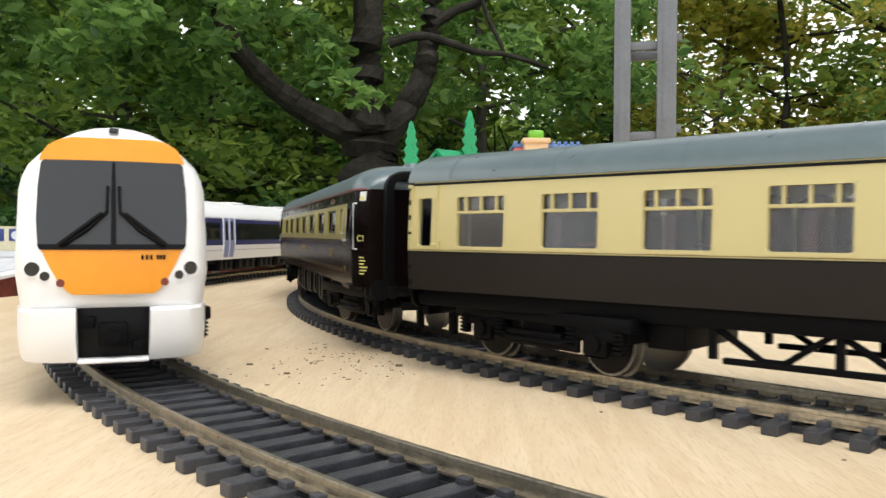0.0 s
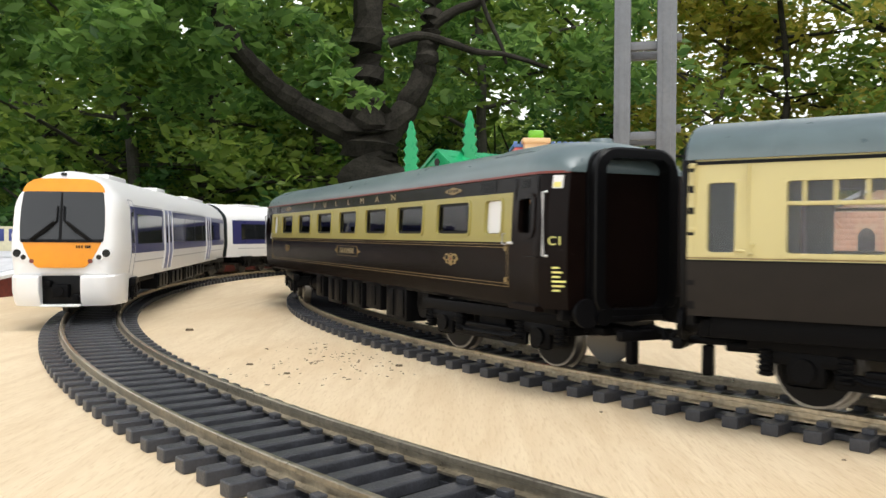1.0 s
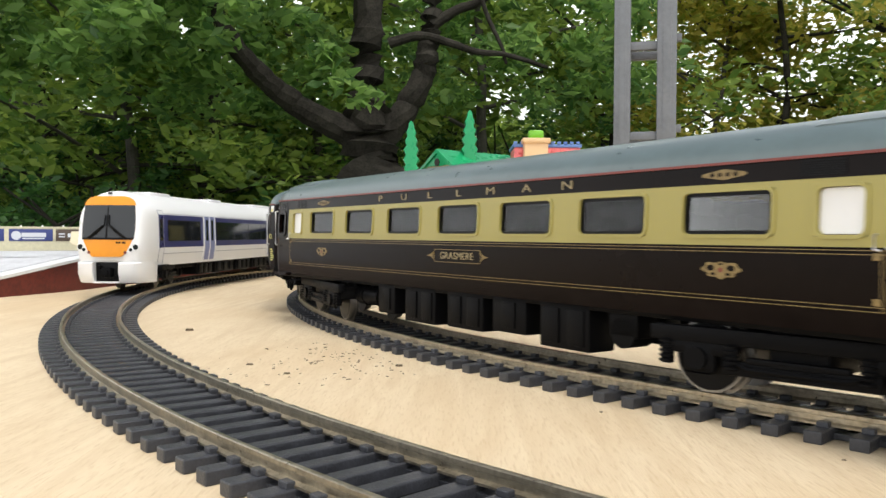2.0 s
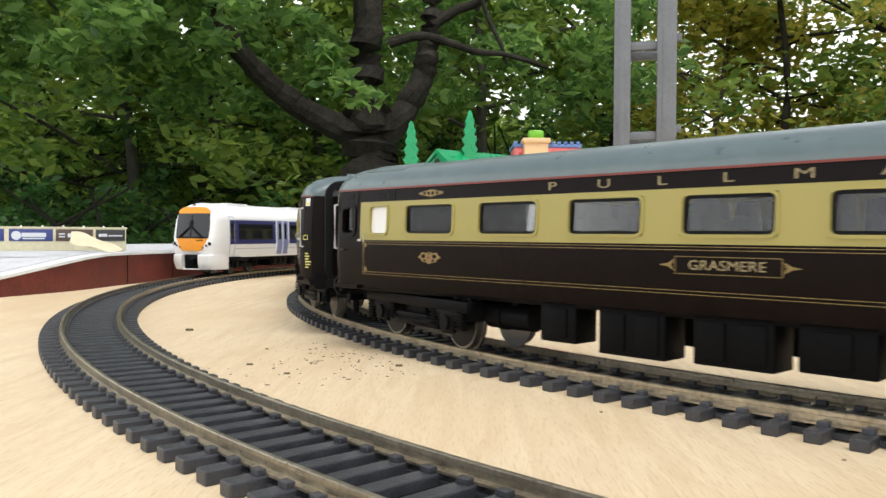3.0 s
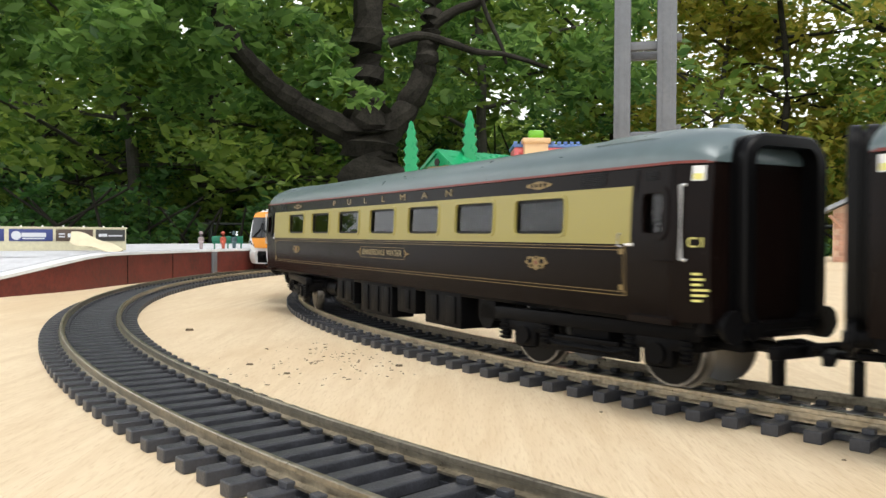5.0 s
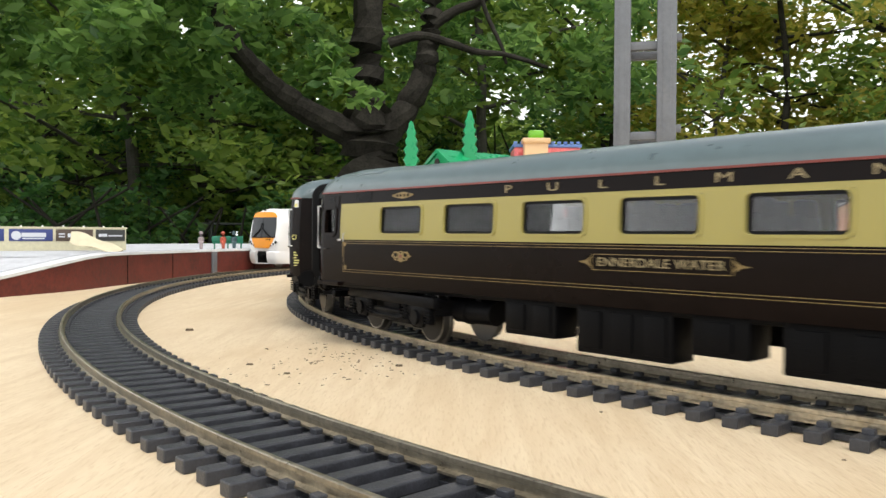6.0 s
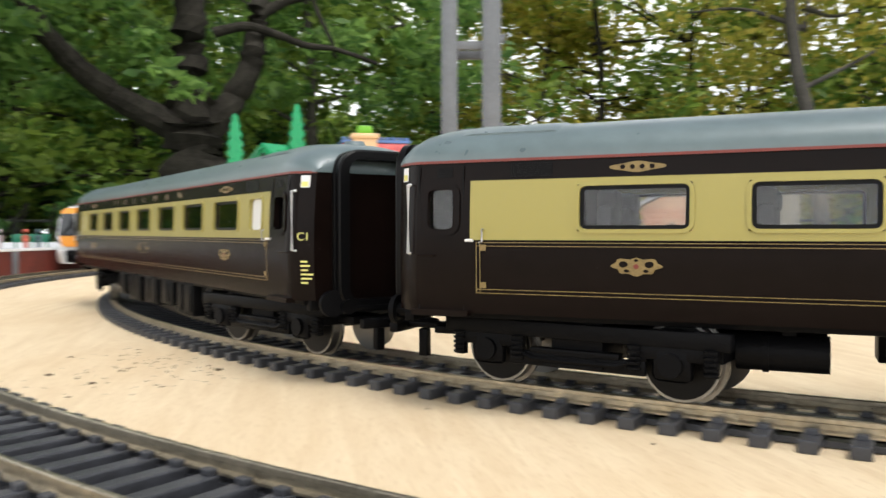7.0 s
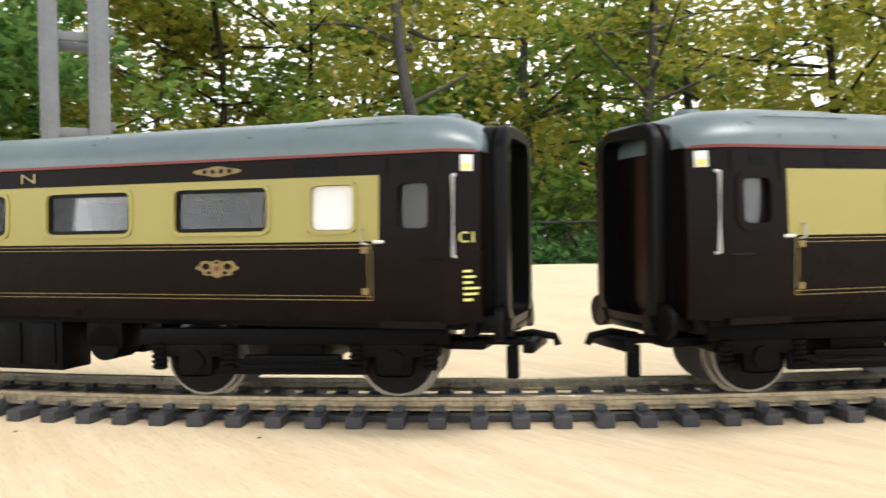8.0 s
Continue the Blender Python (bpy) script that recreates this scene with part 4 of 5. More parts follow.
def make_cab(root):
    part("upper_panel", face_patch([(41.2, -13.2, 13.2), (42.6, -12.8, 12.8), (44.2, -11.6, 11.6), (45.3, -9.6, 9.6), (45.7, -7.4, 7.4)], 0.12), ORANGE, root, "orange warning panel")
    part("lower_panel", face_patch([(16.0, -7.2, 7.2), (16.6, -8.2, 8.2), (19, -10.0, 10.0), (22, -11.6, 11.6), (25.0, -12.9, 12.9)], 0.12), ORANGE, root, "orange warning panel with faint number marks")
    ws = part("windscreen", face_patch([(24.6, -12.9, 12.9), (25.4, -13.3, 13.3), (30, -13.6, 13.6), (36, -13.4, 13.4), (40.6, -12.9, 12.9), (41.3, -12.4, 12.4)], 0.2), SMOKE, root, "smoked grey windscreen")
    bm = face_patch([(24.4, -12.9, 12.9), (25.4, -13.4, 13.4)], 0.32)
    part("screen_seal", bm, BLACK, ws)
    bm = face_patch([(25.4, -0.5, 0.5), (36, -0.4, 0.4), (41, -0.3, 0.3)], 0.28)
    part("screen_pillar", bm, BLACK, ws)
    for s in (-1, 1):
        bm = bmesh.new()
        pts = [(s * 1.0, 36.4), (s * 1.2, 31.5), (s * 4.8, 28.0), (s * 9.0, 25.2)]
        tube(bm, [(face_x(y, z) + 0.8, y, z) for y, z in pts], 0.32, 8)
        pts = [(s * 2.0, 31.2), (s * 9.6, 25.2)]
        tube(bm, [(face_x(y, z) + 1.0, y, z) for y, z in pts], 0.42, 8)
        part("wiper", bm, BLACK, ws)
        for y, z, r in ((14.2, 20.8, 1.45), (12.0, 19.5, 1.0)):
            bm = bmesh.new()
            x = face_x(y, z)
            cyl(bm, (x - 3, s * y, z), (x + 0.35, s * y, z), r + 0.3, 20)
            bez = part("headlight_bezel", bm, UWHITE, root)
            bm = bmesh.new()
            cyl(bm, (x, s * y, z), (x + 0.5, s * y, z), r - 0.15, 20)
            part("headlight", bm, DARKGLASS, bez)
        bm = bmesh.new()
        x = face_x(9.3, 18.2)
        cyl(bm, (x - 1, s * 9.3, 18.2), (x + 0.3, s * 9.3, 18.2), 0.75, 14)
        part("tail_light", bm, RED, root, "dark red tail light")
        # bumper halves
        bm = bmesh.new()
        rings = []
        for y, back in ((6.6, 0.0), (10, 0.5), (14, 1.7), (16.4, 4.5), (17.5, 9.5), (17.7, 16)):
            x = U_HALF + 5.0 - back
            rings.append([(x - 4.5, s * y, 13.4), (x - 0.6, s * y, 13.4), (x, s * y, 12.8), (x, s * y, 8.2), (x - 1.4, s * y * 0.985, 4.6), (x - 2.4, s * y * 0.97, 3.2), (x - 5.5, s * y * 0.95, 3.0)])
        loft(bm, rings)
        part("bumper", bm, UWHITE, root, "white front skirt")
    bm = bmesh.new()
    box(bm, U_HALF - 2, U_HALF + 1.5, -6.6, 6.6, 3.6, 13.3, 0.3)
    part("coupler_recess", bm, BLACK, root)
    bm = bmesh.new()
    box(bm, U_HALF + 1, U_HALF + 4.6, -2.6, 2.6, 6.0, 10.6, 0.6)
    cyl(bm, (U_HALF + 2, 0, 8.3), (U_HALF + 5.2, 0, 8.3), 1.4, 14)
    box(bm, U_HALF + 1, U_HALF + 3.2, 3.4, 5.4, 5.0, 7.0, 0.3)
    box(bm, U_HALF + 1, U_HALF + 3.2, -5.4, -3.4, 9.6, 11.8, 0.3)
    part("coupler", bm, FRAMEBLK, root)
    bm = bmesh.new()
    box(bm, U_HALF + 1.2, U_HALF + 4.8, -6.4, 6.4, 3.1, 3.9, 0.3)
    part("skirt_bar", bm, UWHITE, root)
    bm = bmesh.new()
    for k, q in enumerate((5.2, 6.0, 6.8, 8.0, 8.6, 9.2)):
        x = face_x(q, 23)
        box(bm, x, x + 0.25, q - 0.22, q + 0.22, 22.5, 23.4)
    part("number_bar", bm, BLACK, root)
    bm = bmesh.new()
    box(bm, face_x(0, 47.2) - 1, face_x(0, 47.2) + 0.6, -0.9, 0.9, 46.7, 47.7, 0.3)
    part("marker_light", bm, DARKGLASS, root)


unit_front = make_unit_car(True, "white model diesel railcar with orange cab front and blue band")
unit_rear = make_unit_car(False, "white model railcar with blue band, coupled behind the cab car")
for car in (unit_front, unit_rear):
    settle(car, 1.015, 0.9)
U_STEP = 2 * math.degrees(math.atan2((U_HALF + 8.5) * MM, math.sqrt(NEAR[1] ** 2 - (U_BOGIE * MM) ** 2)))

# ---- on the board ----
BRICKRED = mat("platform_brick_paint", (0.13, 0.024, 0.016), 0.55, var=0.35, scale=60, bump=0.3, bscale=900)
PLATGREY = mat("platform_surface", (0.55, 0.56, 0.58), 0.7, var=0.15, scale=40, bump=0.2, bscale=1500)
EDGE = mat("white_edge_line", (0.78, 0.80, 0.80), 0.5, var=0.08, scale=80)
HOARD = mat("cream_hoarding", (0.62, 0.58, 0.40), 0.6, var=0.12, scale=60)
AD_BLUE = mat("blue_poster", (0.035, 0.05, 0.19), 0.4, var=0.1)
AD_BROWN = mat("brown_poster", (0.075, 0.05, 0.035), 0.4, var=0.1)
AD_BLACK = mat("dark_poster", (0.03, 0.032, 0.03), 0.4, var=0.1)
PRINT = mat("pale_print", (0.6, 0.62, 0.66), 0.5)
PAPER = mat("cream_paper", (0.66, 0.58, 0.40), 0.6, var=0.08, scale=40)
PLASTICGREEN = mat("toy_green_plastic", (0.006, 0.30, 0.11), 0.28, var=0.08, scale=30)
LIME = mat("toy_lime_plastic", (0.17, 0.48, 0.03), 0.3)
PINK = mat("toy_pink_plastic", (0.75, 0.17, 0.17), 0.35, var=0.15, scale=120)
TOYCREAM = mat("toy_cream_plastic", (0.75, 0.50, 0.27), 0.35)
TOYBLUE = mat("toy_blue_plastic", (0.12, 0.22, 0.50), 0.35)
GREYPLASTIC = mat("grey_tower_plastic", (0.155, 0.165, 0.18), 0.5, var=0.12, scale=25, bump=0.1, bscale=400)
PURPLE = mat("purple_plastic", (0.10, 0.06, 0.16), 0.5)
HOUSEBRICK = mat("pink_brick", (0.52, 0.30, 0.21), 0.8, var=0.25, scale=90)
HOUSEPALE = mat("pale_pink_wall", (0.58, 0.40, 0.29), 0.8, var=0.15, scale=60)
HOUSEGREY = mat("grey_boarding", (0.22, 0.21, 0.185), 0.75, var=0.15, scale=20, bump=0.2, bscale=300)
SLATE = mat("grey_roof_sheet", (0.30, 0.32, 0.34), 0.6, var=0.15, scale=40)
DARKHOLE = mat("dark_opening", (0.02, 0.014, 0.012), 0.7)
TEAL = mat("teal_plastic", (0.10, 0.36, 0.33), 0.4, var=0.1)
SKINLESS = mat("figure_grey", (0.33, 0.27, 0.27), 0.6)
FIG_RED = mat("figure_red", (0.45, 0.09, 0.05), 0.6)
FIG_TEAL = mat("figure_dark", (0.05, 0.09, 0.10), 0.6)
BENCHGREEN = mat("bench_green", (0.01, 0.16, 0.09), 0.45)


PLATFORM_TOP = 0.0208


def platform_edge(a):
    """Radius of the platform's edge, which draws away from the track towards its ramp."""
    return NEAR[1] + 0.0270 + 0.00100 * max(0.0, a - 165.0)


def make_platform():
    """A curved platform with a brick face, a white edge and a ramp down at its end."""
    root = tagged(new("station_platform"), "curved model platform with dark red face, white edge and ramp", "platform")
    c, top = NEAR[0], PLATFORM_TOP
    arc = [(*at_angle(NEAR, a, platform_edge(a)).xy, top) for a in np.linspace(140, 180.4, 36)]
    ramp = [(-0.2107, 0.476, 0.0193), (-0.2160, 0.4522, 0.0164), (-0.2222, 0.432, 0.0134), (-0.2300, 0.408, 0.0098), (-0.2430, 0.370, 0.0052), (-0.2560, 0.331, 0.0010)]
    edge = arc + ramp
    width = 0.32
    outer = []
    for i, p in enumerate(edge):
        a = edge[max(i - 1, 0)]
        b = edge[min(i + 1, len(edge) - 1)]
        d = Vector((b[0] - a[0], b[1] - a[1], 0)).normalized()
        n = Vector((d.y, -d.x, 0))
        if n.dot(Vector((p[0] - c.x, p[1] - c.y, 0))) < 0:
            n = -n
        outer.append(n)

    def band(o0, o1, z0, z1):
        bm = bmesh.new()
        rings = []
        for p, n in zip(edge, outer):
            lo, hi = (0.0 if z0 is None else p[2] + z0), p[2] + z1
            q0, q1 = Vector(p) + n * o0, Vector(p) + n * o1
            rings.append([(q0.x, q0.y, min(lo, hi - 0.0002)), (q1.x, q1.y, min(lo, hi - 0.0002)), (q1.x, q1.y, hi), (q0.x, q0.y, hi)])
        return loft(bm, rings)
    part("brick_face", band(0.0, 0.006, None, -0.0016), BRICKRED, root, "dark red brick paper face", unit=1)
    part("coping", band(-0.0012, 0.010, -0.0016, 0.0), EDGE, root, "white painted platform edge", unit=1)
    part("platform_surface", band(0.010, width, None, -0.0004), PLATGREY, root, "pale grey paving", unit=1)
    line = part("edge_joint", band(0.0095, 0.0106, -0.002, 0.0003), GREYLINE, root, unit=1)
    for a in np.linspace(146, 178, 7):
        q = at_angle(NEAR, a, platform_edge(a) - 0.0004)
        bm = bmesh.new()
        box(bm, -0.15, 0.15, -0.2, 0.2, 0.5, 19)
        o = part("face_joint", bm, BLACK, root)
        o.matrix_basis = Matrix.Translation((q.x, q.y, 0)) @ Matrix.Rotation(radians(a), 4, "Z")
    bm = bmesh.new()
    box(bm, -0.9, 0.9, -3.2, 3.2, 0, 19.2, 0.2)
    o = part("face_post", bm, GREYPLASTIC, root)
    q = at_angle(NEAR, 167.6, platform_edge(167.6) - 0.001)
    o.matrix_basis = Matrix.Translation((q.x, q.y, 0)) @ Matrix.Rotation(radians(167.6), 4, "Z")


def make_hoarding():
    """A low cream wall on the platform with three posters in frames."""
    root = tagged(new("poster_hoarding"), "low cream hoarding with blue, brown and dark posters", "hoarding")
    root.matrix_basis = Matrix.Translation((-0.347, 0.544, PLATFORM_TOP - 0.0004)) @ Matrix.Rotation(radians(36), 4, "Z")
    bm = bmesh.new()
    box(bm, -60, 129, 0, 4, 0, 16.6, 0.3)
    box(bm, -60, 130, -0.4, 4.4, 16.2, 17.4, 0.2)
    part("wall", bm, HOARD, root)
    for k in range(14):
        bm = bmesh.new()
        bmesh.ops.create_icosphere(bm, subdivisions=1, radius=0.8)
        bmesh.ops.translate(bm, vec=(-55 + 14 * k, 1.8, 17.8), verts=bm.verts)
        part("stud", bm, WHITE, root)
    for x0, x1, m, rows in ((49, 77.5, AD_BLUE, ((8.0, 24, 11.5, 3.0), (8.5, 23, 8.9, 1.0))), (79.5, 105, AD_BROWN, ((2, 6, 12.2, 1.0), (2, 6, 10.2, 1.0), (8, 18, 11.2, 2.8))), (107, 128, AD_BLACK, ((2, 8, 11.4, 2.2), (9, 19, 11.0, 1.0))), (16, 46, AD_BLUE, ((6, 24, 11, 2.6),)), (-20, 12, AD_BROWN, ((4, 26, 11, 2.6),))):
        bm = bmesh.new()
        box(bm, x0, x1, -0.6, 0.0, 7.0, 15.6, 0.1)
        p = part("poster", bm, m, root)
        bm = bmesh.new()
        for a, b, z, h in rows:
            box(bm, x0 + a, x0 + b, -0.8, -0.5, z - h / 2, z + h / 2)
        part("print_bar", bm, PRINT, p)
    bm = bmesh.new()
    cyl(bm, (53.6, -0.9, 11), (53.6, -0.5, 11), 3.2, 20)
    part("poster_emblem", bm, PRINT, root)


def make_scrap():
    """A bent scrap of cream paper: a low fold with one corner curling up."""
    bm = bmesh.new()
    rows = []
    for i in range(13):
        u = i / 12
        row = []
        for k in range(7):
            w = k / 6 - 0.5
            row.append((-14 + 30 * u, w * 14 * (0.25 + math.sin(math.pi * min(1, u * 0.9 + 0.08))), 0.5 + 11.5 * (1 - u) ** 2 * (1 - abs(w)) + 5 * math.sin(math.pi * u) * (1 - 2 * abs(w)) + 1.0 * math.sin(9 * u + 5 * w)))
        rows.append([bm.verts.new(p) for p in row])
    for a, b in zip(rows, rows[1:]):
        for k in range(6):
            bm.faces.new((a[k], a[k + 1], b[k + 1], b[k]))
    g = bmesh.ops.extrude_face_region(bm, geom=list(bm.faces))["geom"]
    bmesh.ops.translate(bm, vec=(0, 0, -0.5), verts=[v for v in g if isinstance(v, bmesh.types.BMVert)])
    o = tagged(part("paper_scrap", bm, PAPER), "curled scrap of cream paper on the platform", "paper")
    o.matrix_basis = Matrix.Translation((-0.246, 0.573, PLATFORM_TOP - 0.0002)) @ Matrix.Rotation(radians(10), 4, "Z") @ Matrix.Scale(1.15, 4)


def make_bench_group():
    bm = bmesh.new()
    box(bm, -13, 13, -2.5, 2.5, 4.6, 5.4, 0.2)
    box(bm, -13, 13, 2.2, 2.9, 5.4, 11, 0.2)
    bench = new("platform_bench")
    tagged(bench, "green model platform bench", "bench")
    part("seat", bm, BENCHGREEN, bench)
    for x in (-11, 0, 11):
        bm = bmesh.new()
        box(bm, x - 0.5, x + 0.5, -2.3, 2.6, 0, 5, 0.1)
        part("leg", bm, BENCHGREEN, bench)
    bench.matrix_basis = Matrix.Translation((-0.184, 0.692, PLATFORM_TOP - 0.0004)) @ Matrix.Rotation(radians(20), 4, "Z")
    for k, (dx, m, seated) in enumerate(((-4, FIG_RED, True), (5, FIG_TEAL, True), (-22, SKINLESS, True))):
        bm = bmesh.new()
        tube(bm, [(0, 0, 0.5), (0, 0, 4.5), (0, 0.8, 6.2)], [1.6, 2.2, 1.8], 8) if not seated else tube(bm, [(-0.2, -4.2, 0), (-0.2, -3.8, 4.8), (0, 0, 5.6), (0, 0.8, 9.5), (0, 0.6, 12)], [1.2, 1.6, 2.4, 2.6, 1.4], 8)
        g = bmesh.ops.create_icosphere(bm, subdivisions=2, radius=1.7)["verts"]
        bmesh.ops.translate(bm, vec=(0, 0.4, 13.6), verts=g)
        o = tagged(part("model_figure", bm, m), "small painted plastic figure sitting on the platform", "figurine", "figures on the platform")
        o.matrix_basis = Matrix.Translation((-0.184, 0.692, PLATFORM_TOP - 0.0004)) @ Matrix.Rotation(radians(20), 4, "Z") @ Matrix.Translation((dx * MM, -1.0 * MM, 0))


def toy_tree(x, y, z0, z1, seed):
    rnd = random.Random(seed)
    h = (z1 - z0)
    pts = [(0.26, 0), (0.30, 0.08), (0.22, 0.14), (0.33, 0.24), (0.21, 0.33), (0.31, 0.43), (0.19, 0.52), (0.26, 0.61), (0.16, 0.70), (0.20, 0.78), (0.12, 0.87), (0.10, 0.95), (0.03, 1.0)]
    out = [(w * h * 0.5, z * h) for w, z in pts]
    ring = out + [(-w, z) for w, z in out[::-1]]
    bm = bmesh.new()
    loft(bm, [[(px * 0.9, -4, pz) for px, pz in ring], [(px, -2.6, pz) for px, pz in ring], [(px, 2.6, pz) for px, pz in ring], [(px * 0.9, 4, pz) for px, pz in ring]])
    o = tagged(new("toy_tree"), "flat bright green plastic toy tree", "toy tree", "toy trees")
    o.matrix_basis = Matrix.Translation((x, y, 0))
    bmesh.ops.translate(bm, vec=(0, 0, z0), verts=bm.verts)
    part("crown", bm, PLASTICGREEN, o)
    bm = bmesh.new()
    cyl(bm, (0, 0, 0), (0, 0, z0 + 2), 4.0, 14, 3.0)
    part("trunk", bm, PLASTICGREEN, o)


def make_toy_house():
    root = tagged(new("toy_house"), "plastic toy house with bright green gabled roof and pink brick tower", "toy house")
    root.matrix_basis = Matrix.Translation((-0.0038, 0.55, 0))
    turn = Matrix.Rotation(radians(38), 4, "Z")
    bm = bmesh.new()
    box(bm, 1, 62, -14, 14, 0, 82, 0.8)
    wall = part("wall", bm, TOYCREAM, root)
    wall.matrix_basis = turn
    bm = bmesh.new()
    prof = [(-19, 79.0), (0, 91.6), (19, 79.0), (19, 77.4), (14.5, 79.4), (0, 88.6), (-14.5, 79.4), (-19, 77.4)]
    loft(bm, [[(x, y, z) for y, z in prof] for x in (-1.5, 66)])
    roof = part("gable_roof", bm, PLASTICGREEN, root, "bright green gabled plastic roof")
    roof.matrix_basis = turn
    bm = bmesh.new()
    tri = [(-13, 80.2), (13, 80.2), (0, 88.2)]
    loft(bm, [[(x, y, z) for y, z in tri] for x in (-0.4, 0.8)])
    gable = part("gable_wall", bm, PLASTICGREEN, root)
    gable.matrix_basis = turn
    bm = bmesh.new()
    cyl(bm, (-0.9, 0, 82.6), (0.4, 0, 82.6), 2.6, 14)
    hole = part("gable_window", bm, DARKHOLE, root)
    hole.matrix_basis = turn
    bm = bmesh.new()
    box(bm, 52, 97, 2, 34, 0, 93.4, 0.8)
    part("pink_block", bm, PINK, root, "pink plastic brick storey")
    for row in range(4):
        for k in range(8):
            bm = bmesh.new()
            x = 52 + k * 5.7 + (row % 2) * 2.8
            if x > 95:
                bm.free()
                continue
            box(bm, x, min(96.8, x + 5.0), 1.2, 2.2, 76 + row * 4.3, 79.6 + row * 4.3, 0.3)
            part("brick", bm, PINK, root)
    bm = bmesh.new()
    box(bm, 51, 98, 1, 35, 93.2, 95.4, 0.5)
    part("parapet", bm, TOYBLUE, root)
    for k in range(11):
        bm = bmesh.new()
        box(bm, 51.5 + k * 4.25, 54 + k * 4.25, 0.6, 3.4, 95.2, 97.2, 0.4)
        part("battlement", bm, TOYBLUE, root)
    bm = bmesh.new()
    box(bm, 58, 74, -8, 6, 70, 95.4, 0.8)
    box(bm, 56.6, 75.4, -9.4, 7.4, 95, 98.6, 1.0)
    ch = part("chimney", bm, TOYCREAM, root, "cream plastic chimney")
    bm = bmesh.new()
    box(bm, 61.2, 71.2, -5.4, 4.4, 98.4, 104.2, 1.4)
    part("chimney_cap", bm, LIME, ch, "lime green cap")


def make_tower():
    root = tagged(new("lattice_tower"), "tall grey plastic toy tower with square legs and cross bars", "toy tower")
    root.matrix_basis = Matrix.Translation((0.1975, 0.80, 0.0118)) @ Matrix.Rotation(radians(-14), 4, "Z") @ Matrix.Scale(0.64, 4)
    bm = bmesh.new()
    box(bm, -60, 60, -20, 100, -18.4, 8, 2)
    part("base_plate", bm, GREYPLASTIC, root)
    for x, y, w, m in ((-33, 0, 12.5, GREYPLASTIC), (33, 0, 14.5, GREYPLASTIC), (-33, 70, 10.5, GREYPLASTIC), (33, 76, 11, PURPLE)):
        bm = bmesh.new()
        box(bm, x - w, x + w, y - w, y + w, 6, 560, 2.0)
        box(bm, x - w * 0.45, x + w * 0.45, y - w - 1.2, y + w + 1.2, 10, 556, 0.5)
        part("leg", bm, m, root)
    for z in (50, 188, 326, 464, 552):
        for y in (0, 70):
            bm = bmesh.new()
            box(bm, -33, 33, y - 6, y + 6, z - 7, z + 6, 1.0)
            part("cross_bar", bm, GREYPLASTIC, root)
        for x in (-33, 33):
            bm = bmesh.new()
            box(bm, x - 6, x + 6, 0, 70, z - 6, z + 6, 1.0)
            part("cross_bar", bm, GREYPLASTIC, root)
    for z in (326, 188):
        bm = bmesh.new()
        box(bm, 46, 55, -5, 5, z + 4, z + 16, 1)
        part("lug", bm, GREYPLASTIC, root)


def make_model_house():
    """A building at the far edge: grey boarded gable with a brick lean-to beside it."""
    root = tagged(new("model_house"), "model house with grey gable, grey roof and pink brick lean-to", "model building")
    root.matrix_basis = Matrix.Translation((0.587, 1.035, 0)) @ Matrix.Rotation(radians(-26), 4, "Z")
    bm = bmesh.new()
    gable = [(0, 0), (128, 0), (128, 118), (64, 150), (0, 118)]
    loft(bm, [[(x, 0, z) for x, z in gable], [(x, 98, z) for x, z in gable]])
    part("gable_wall", bm, HOUSEGREY, root, "grey boarded gable wall")
    for k in range(6):
        x = 4 + k * 20.2
        top = 118 + 32 * (1 - abs(x + 9 - 64) / 64) - 6
        bm = bmesh.new()
        box(bm, x, x + 18.4, -1.4, 0, 2, top - 5, 0.4)
        part("board", bm, HOUSEGREY, root)
    bm = bmesh.new()
    for s in (-1, 1):
        prof = [(64, 152), (64 + s * 76, 114), (64 + s * 76, 120), (64, 158)]
        loft(bm, [[(x, -12, z) for x, z in prof], [(x, 104, z) for x, z in prof]])
    part("roof", bm, SLATE, root, "grey sheet roof")
    bm = bmesh.new()
    lean = [(-80, 0), (0, 0), (0, 108), (-80, 69)]
    loft(bm, [[(x, 8, z) for x, z in lean], [(x, 90, z) for x, z in lean]])
    part("lean_to_wall", bm, HOUSEPALE, root, "pale pink lean-to wall")
    for row in range(9):
        for k in range(6):
            x = -78 + k * 13 + (row % 2) * 6
            if -52 < x + 6 < -28 and row < 7 or x + 12 > -1 or 66 + (x + 80) * 0.47 < row * 7.2 + 8:
                continue
            bm = bmesh.new()
            box(bm, x, x + 12, 6.8, 8, 1 + row * 7.2, 7.4 + row * 7.2, 0.3)
            part("brick", bm, HOUSEBRICK, root)
    bm = bmesh.new()
    pts = [(-50, 0), (-30, 0), (-30, 36), (-34, 43), (-40, 46), (-46, 43), (-50, 36)]
    loft(bm, [[(x, 6.2, z) for x, z in pts], [(x, 9, z) for x, z in pts]])
    part("doorway", bm, DARKHOLE, root, "dark arched doorway")
    bm = bmesh.new()
    prof = [(-94, 64), (2, 112), (2, 118), (-94, 70)]
    loft(bm, [[(x, -6, z) for x, z in prof], [(x, 96, z) for x, z in prof]])
    part("lean_to_roof", bm, SLATE, root)
    bm = bmesh.new()
    tube(bm, [(-84, -2, 62), (-70, 8, 46)], 2, 6)
    part("bracket", bm, HOUSEBRICK, root)


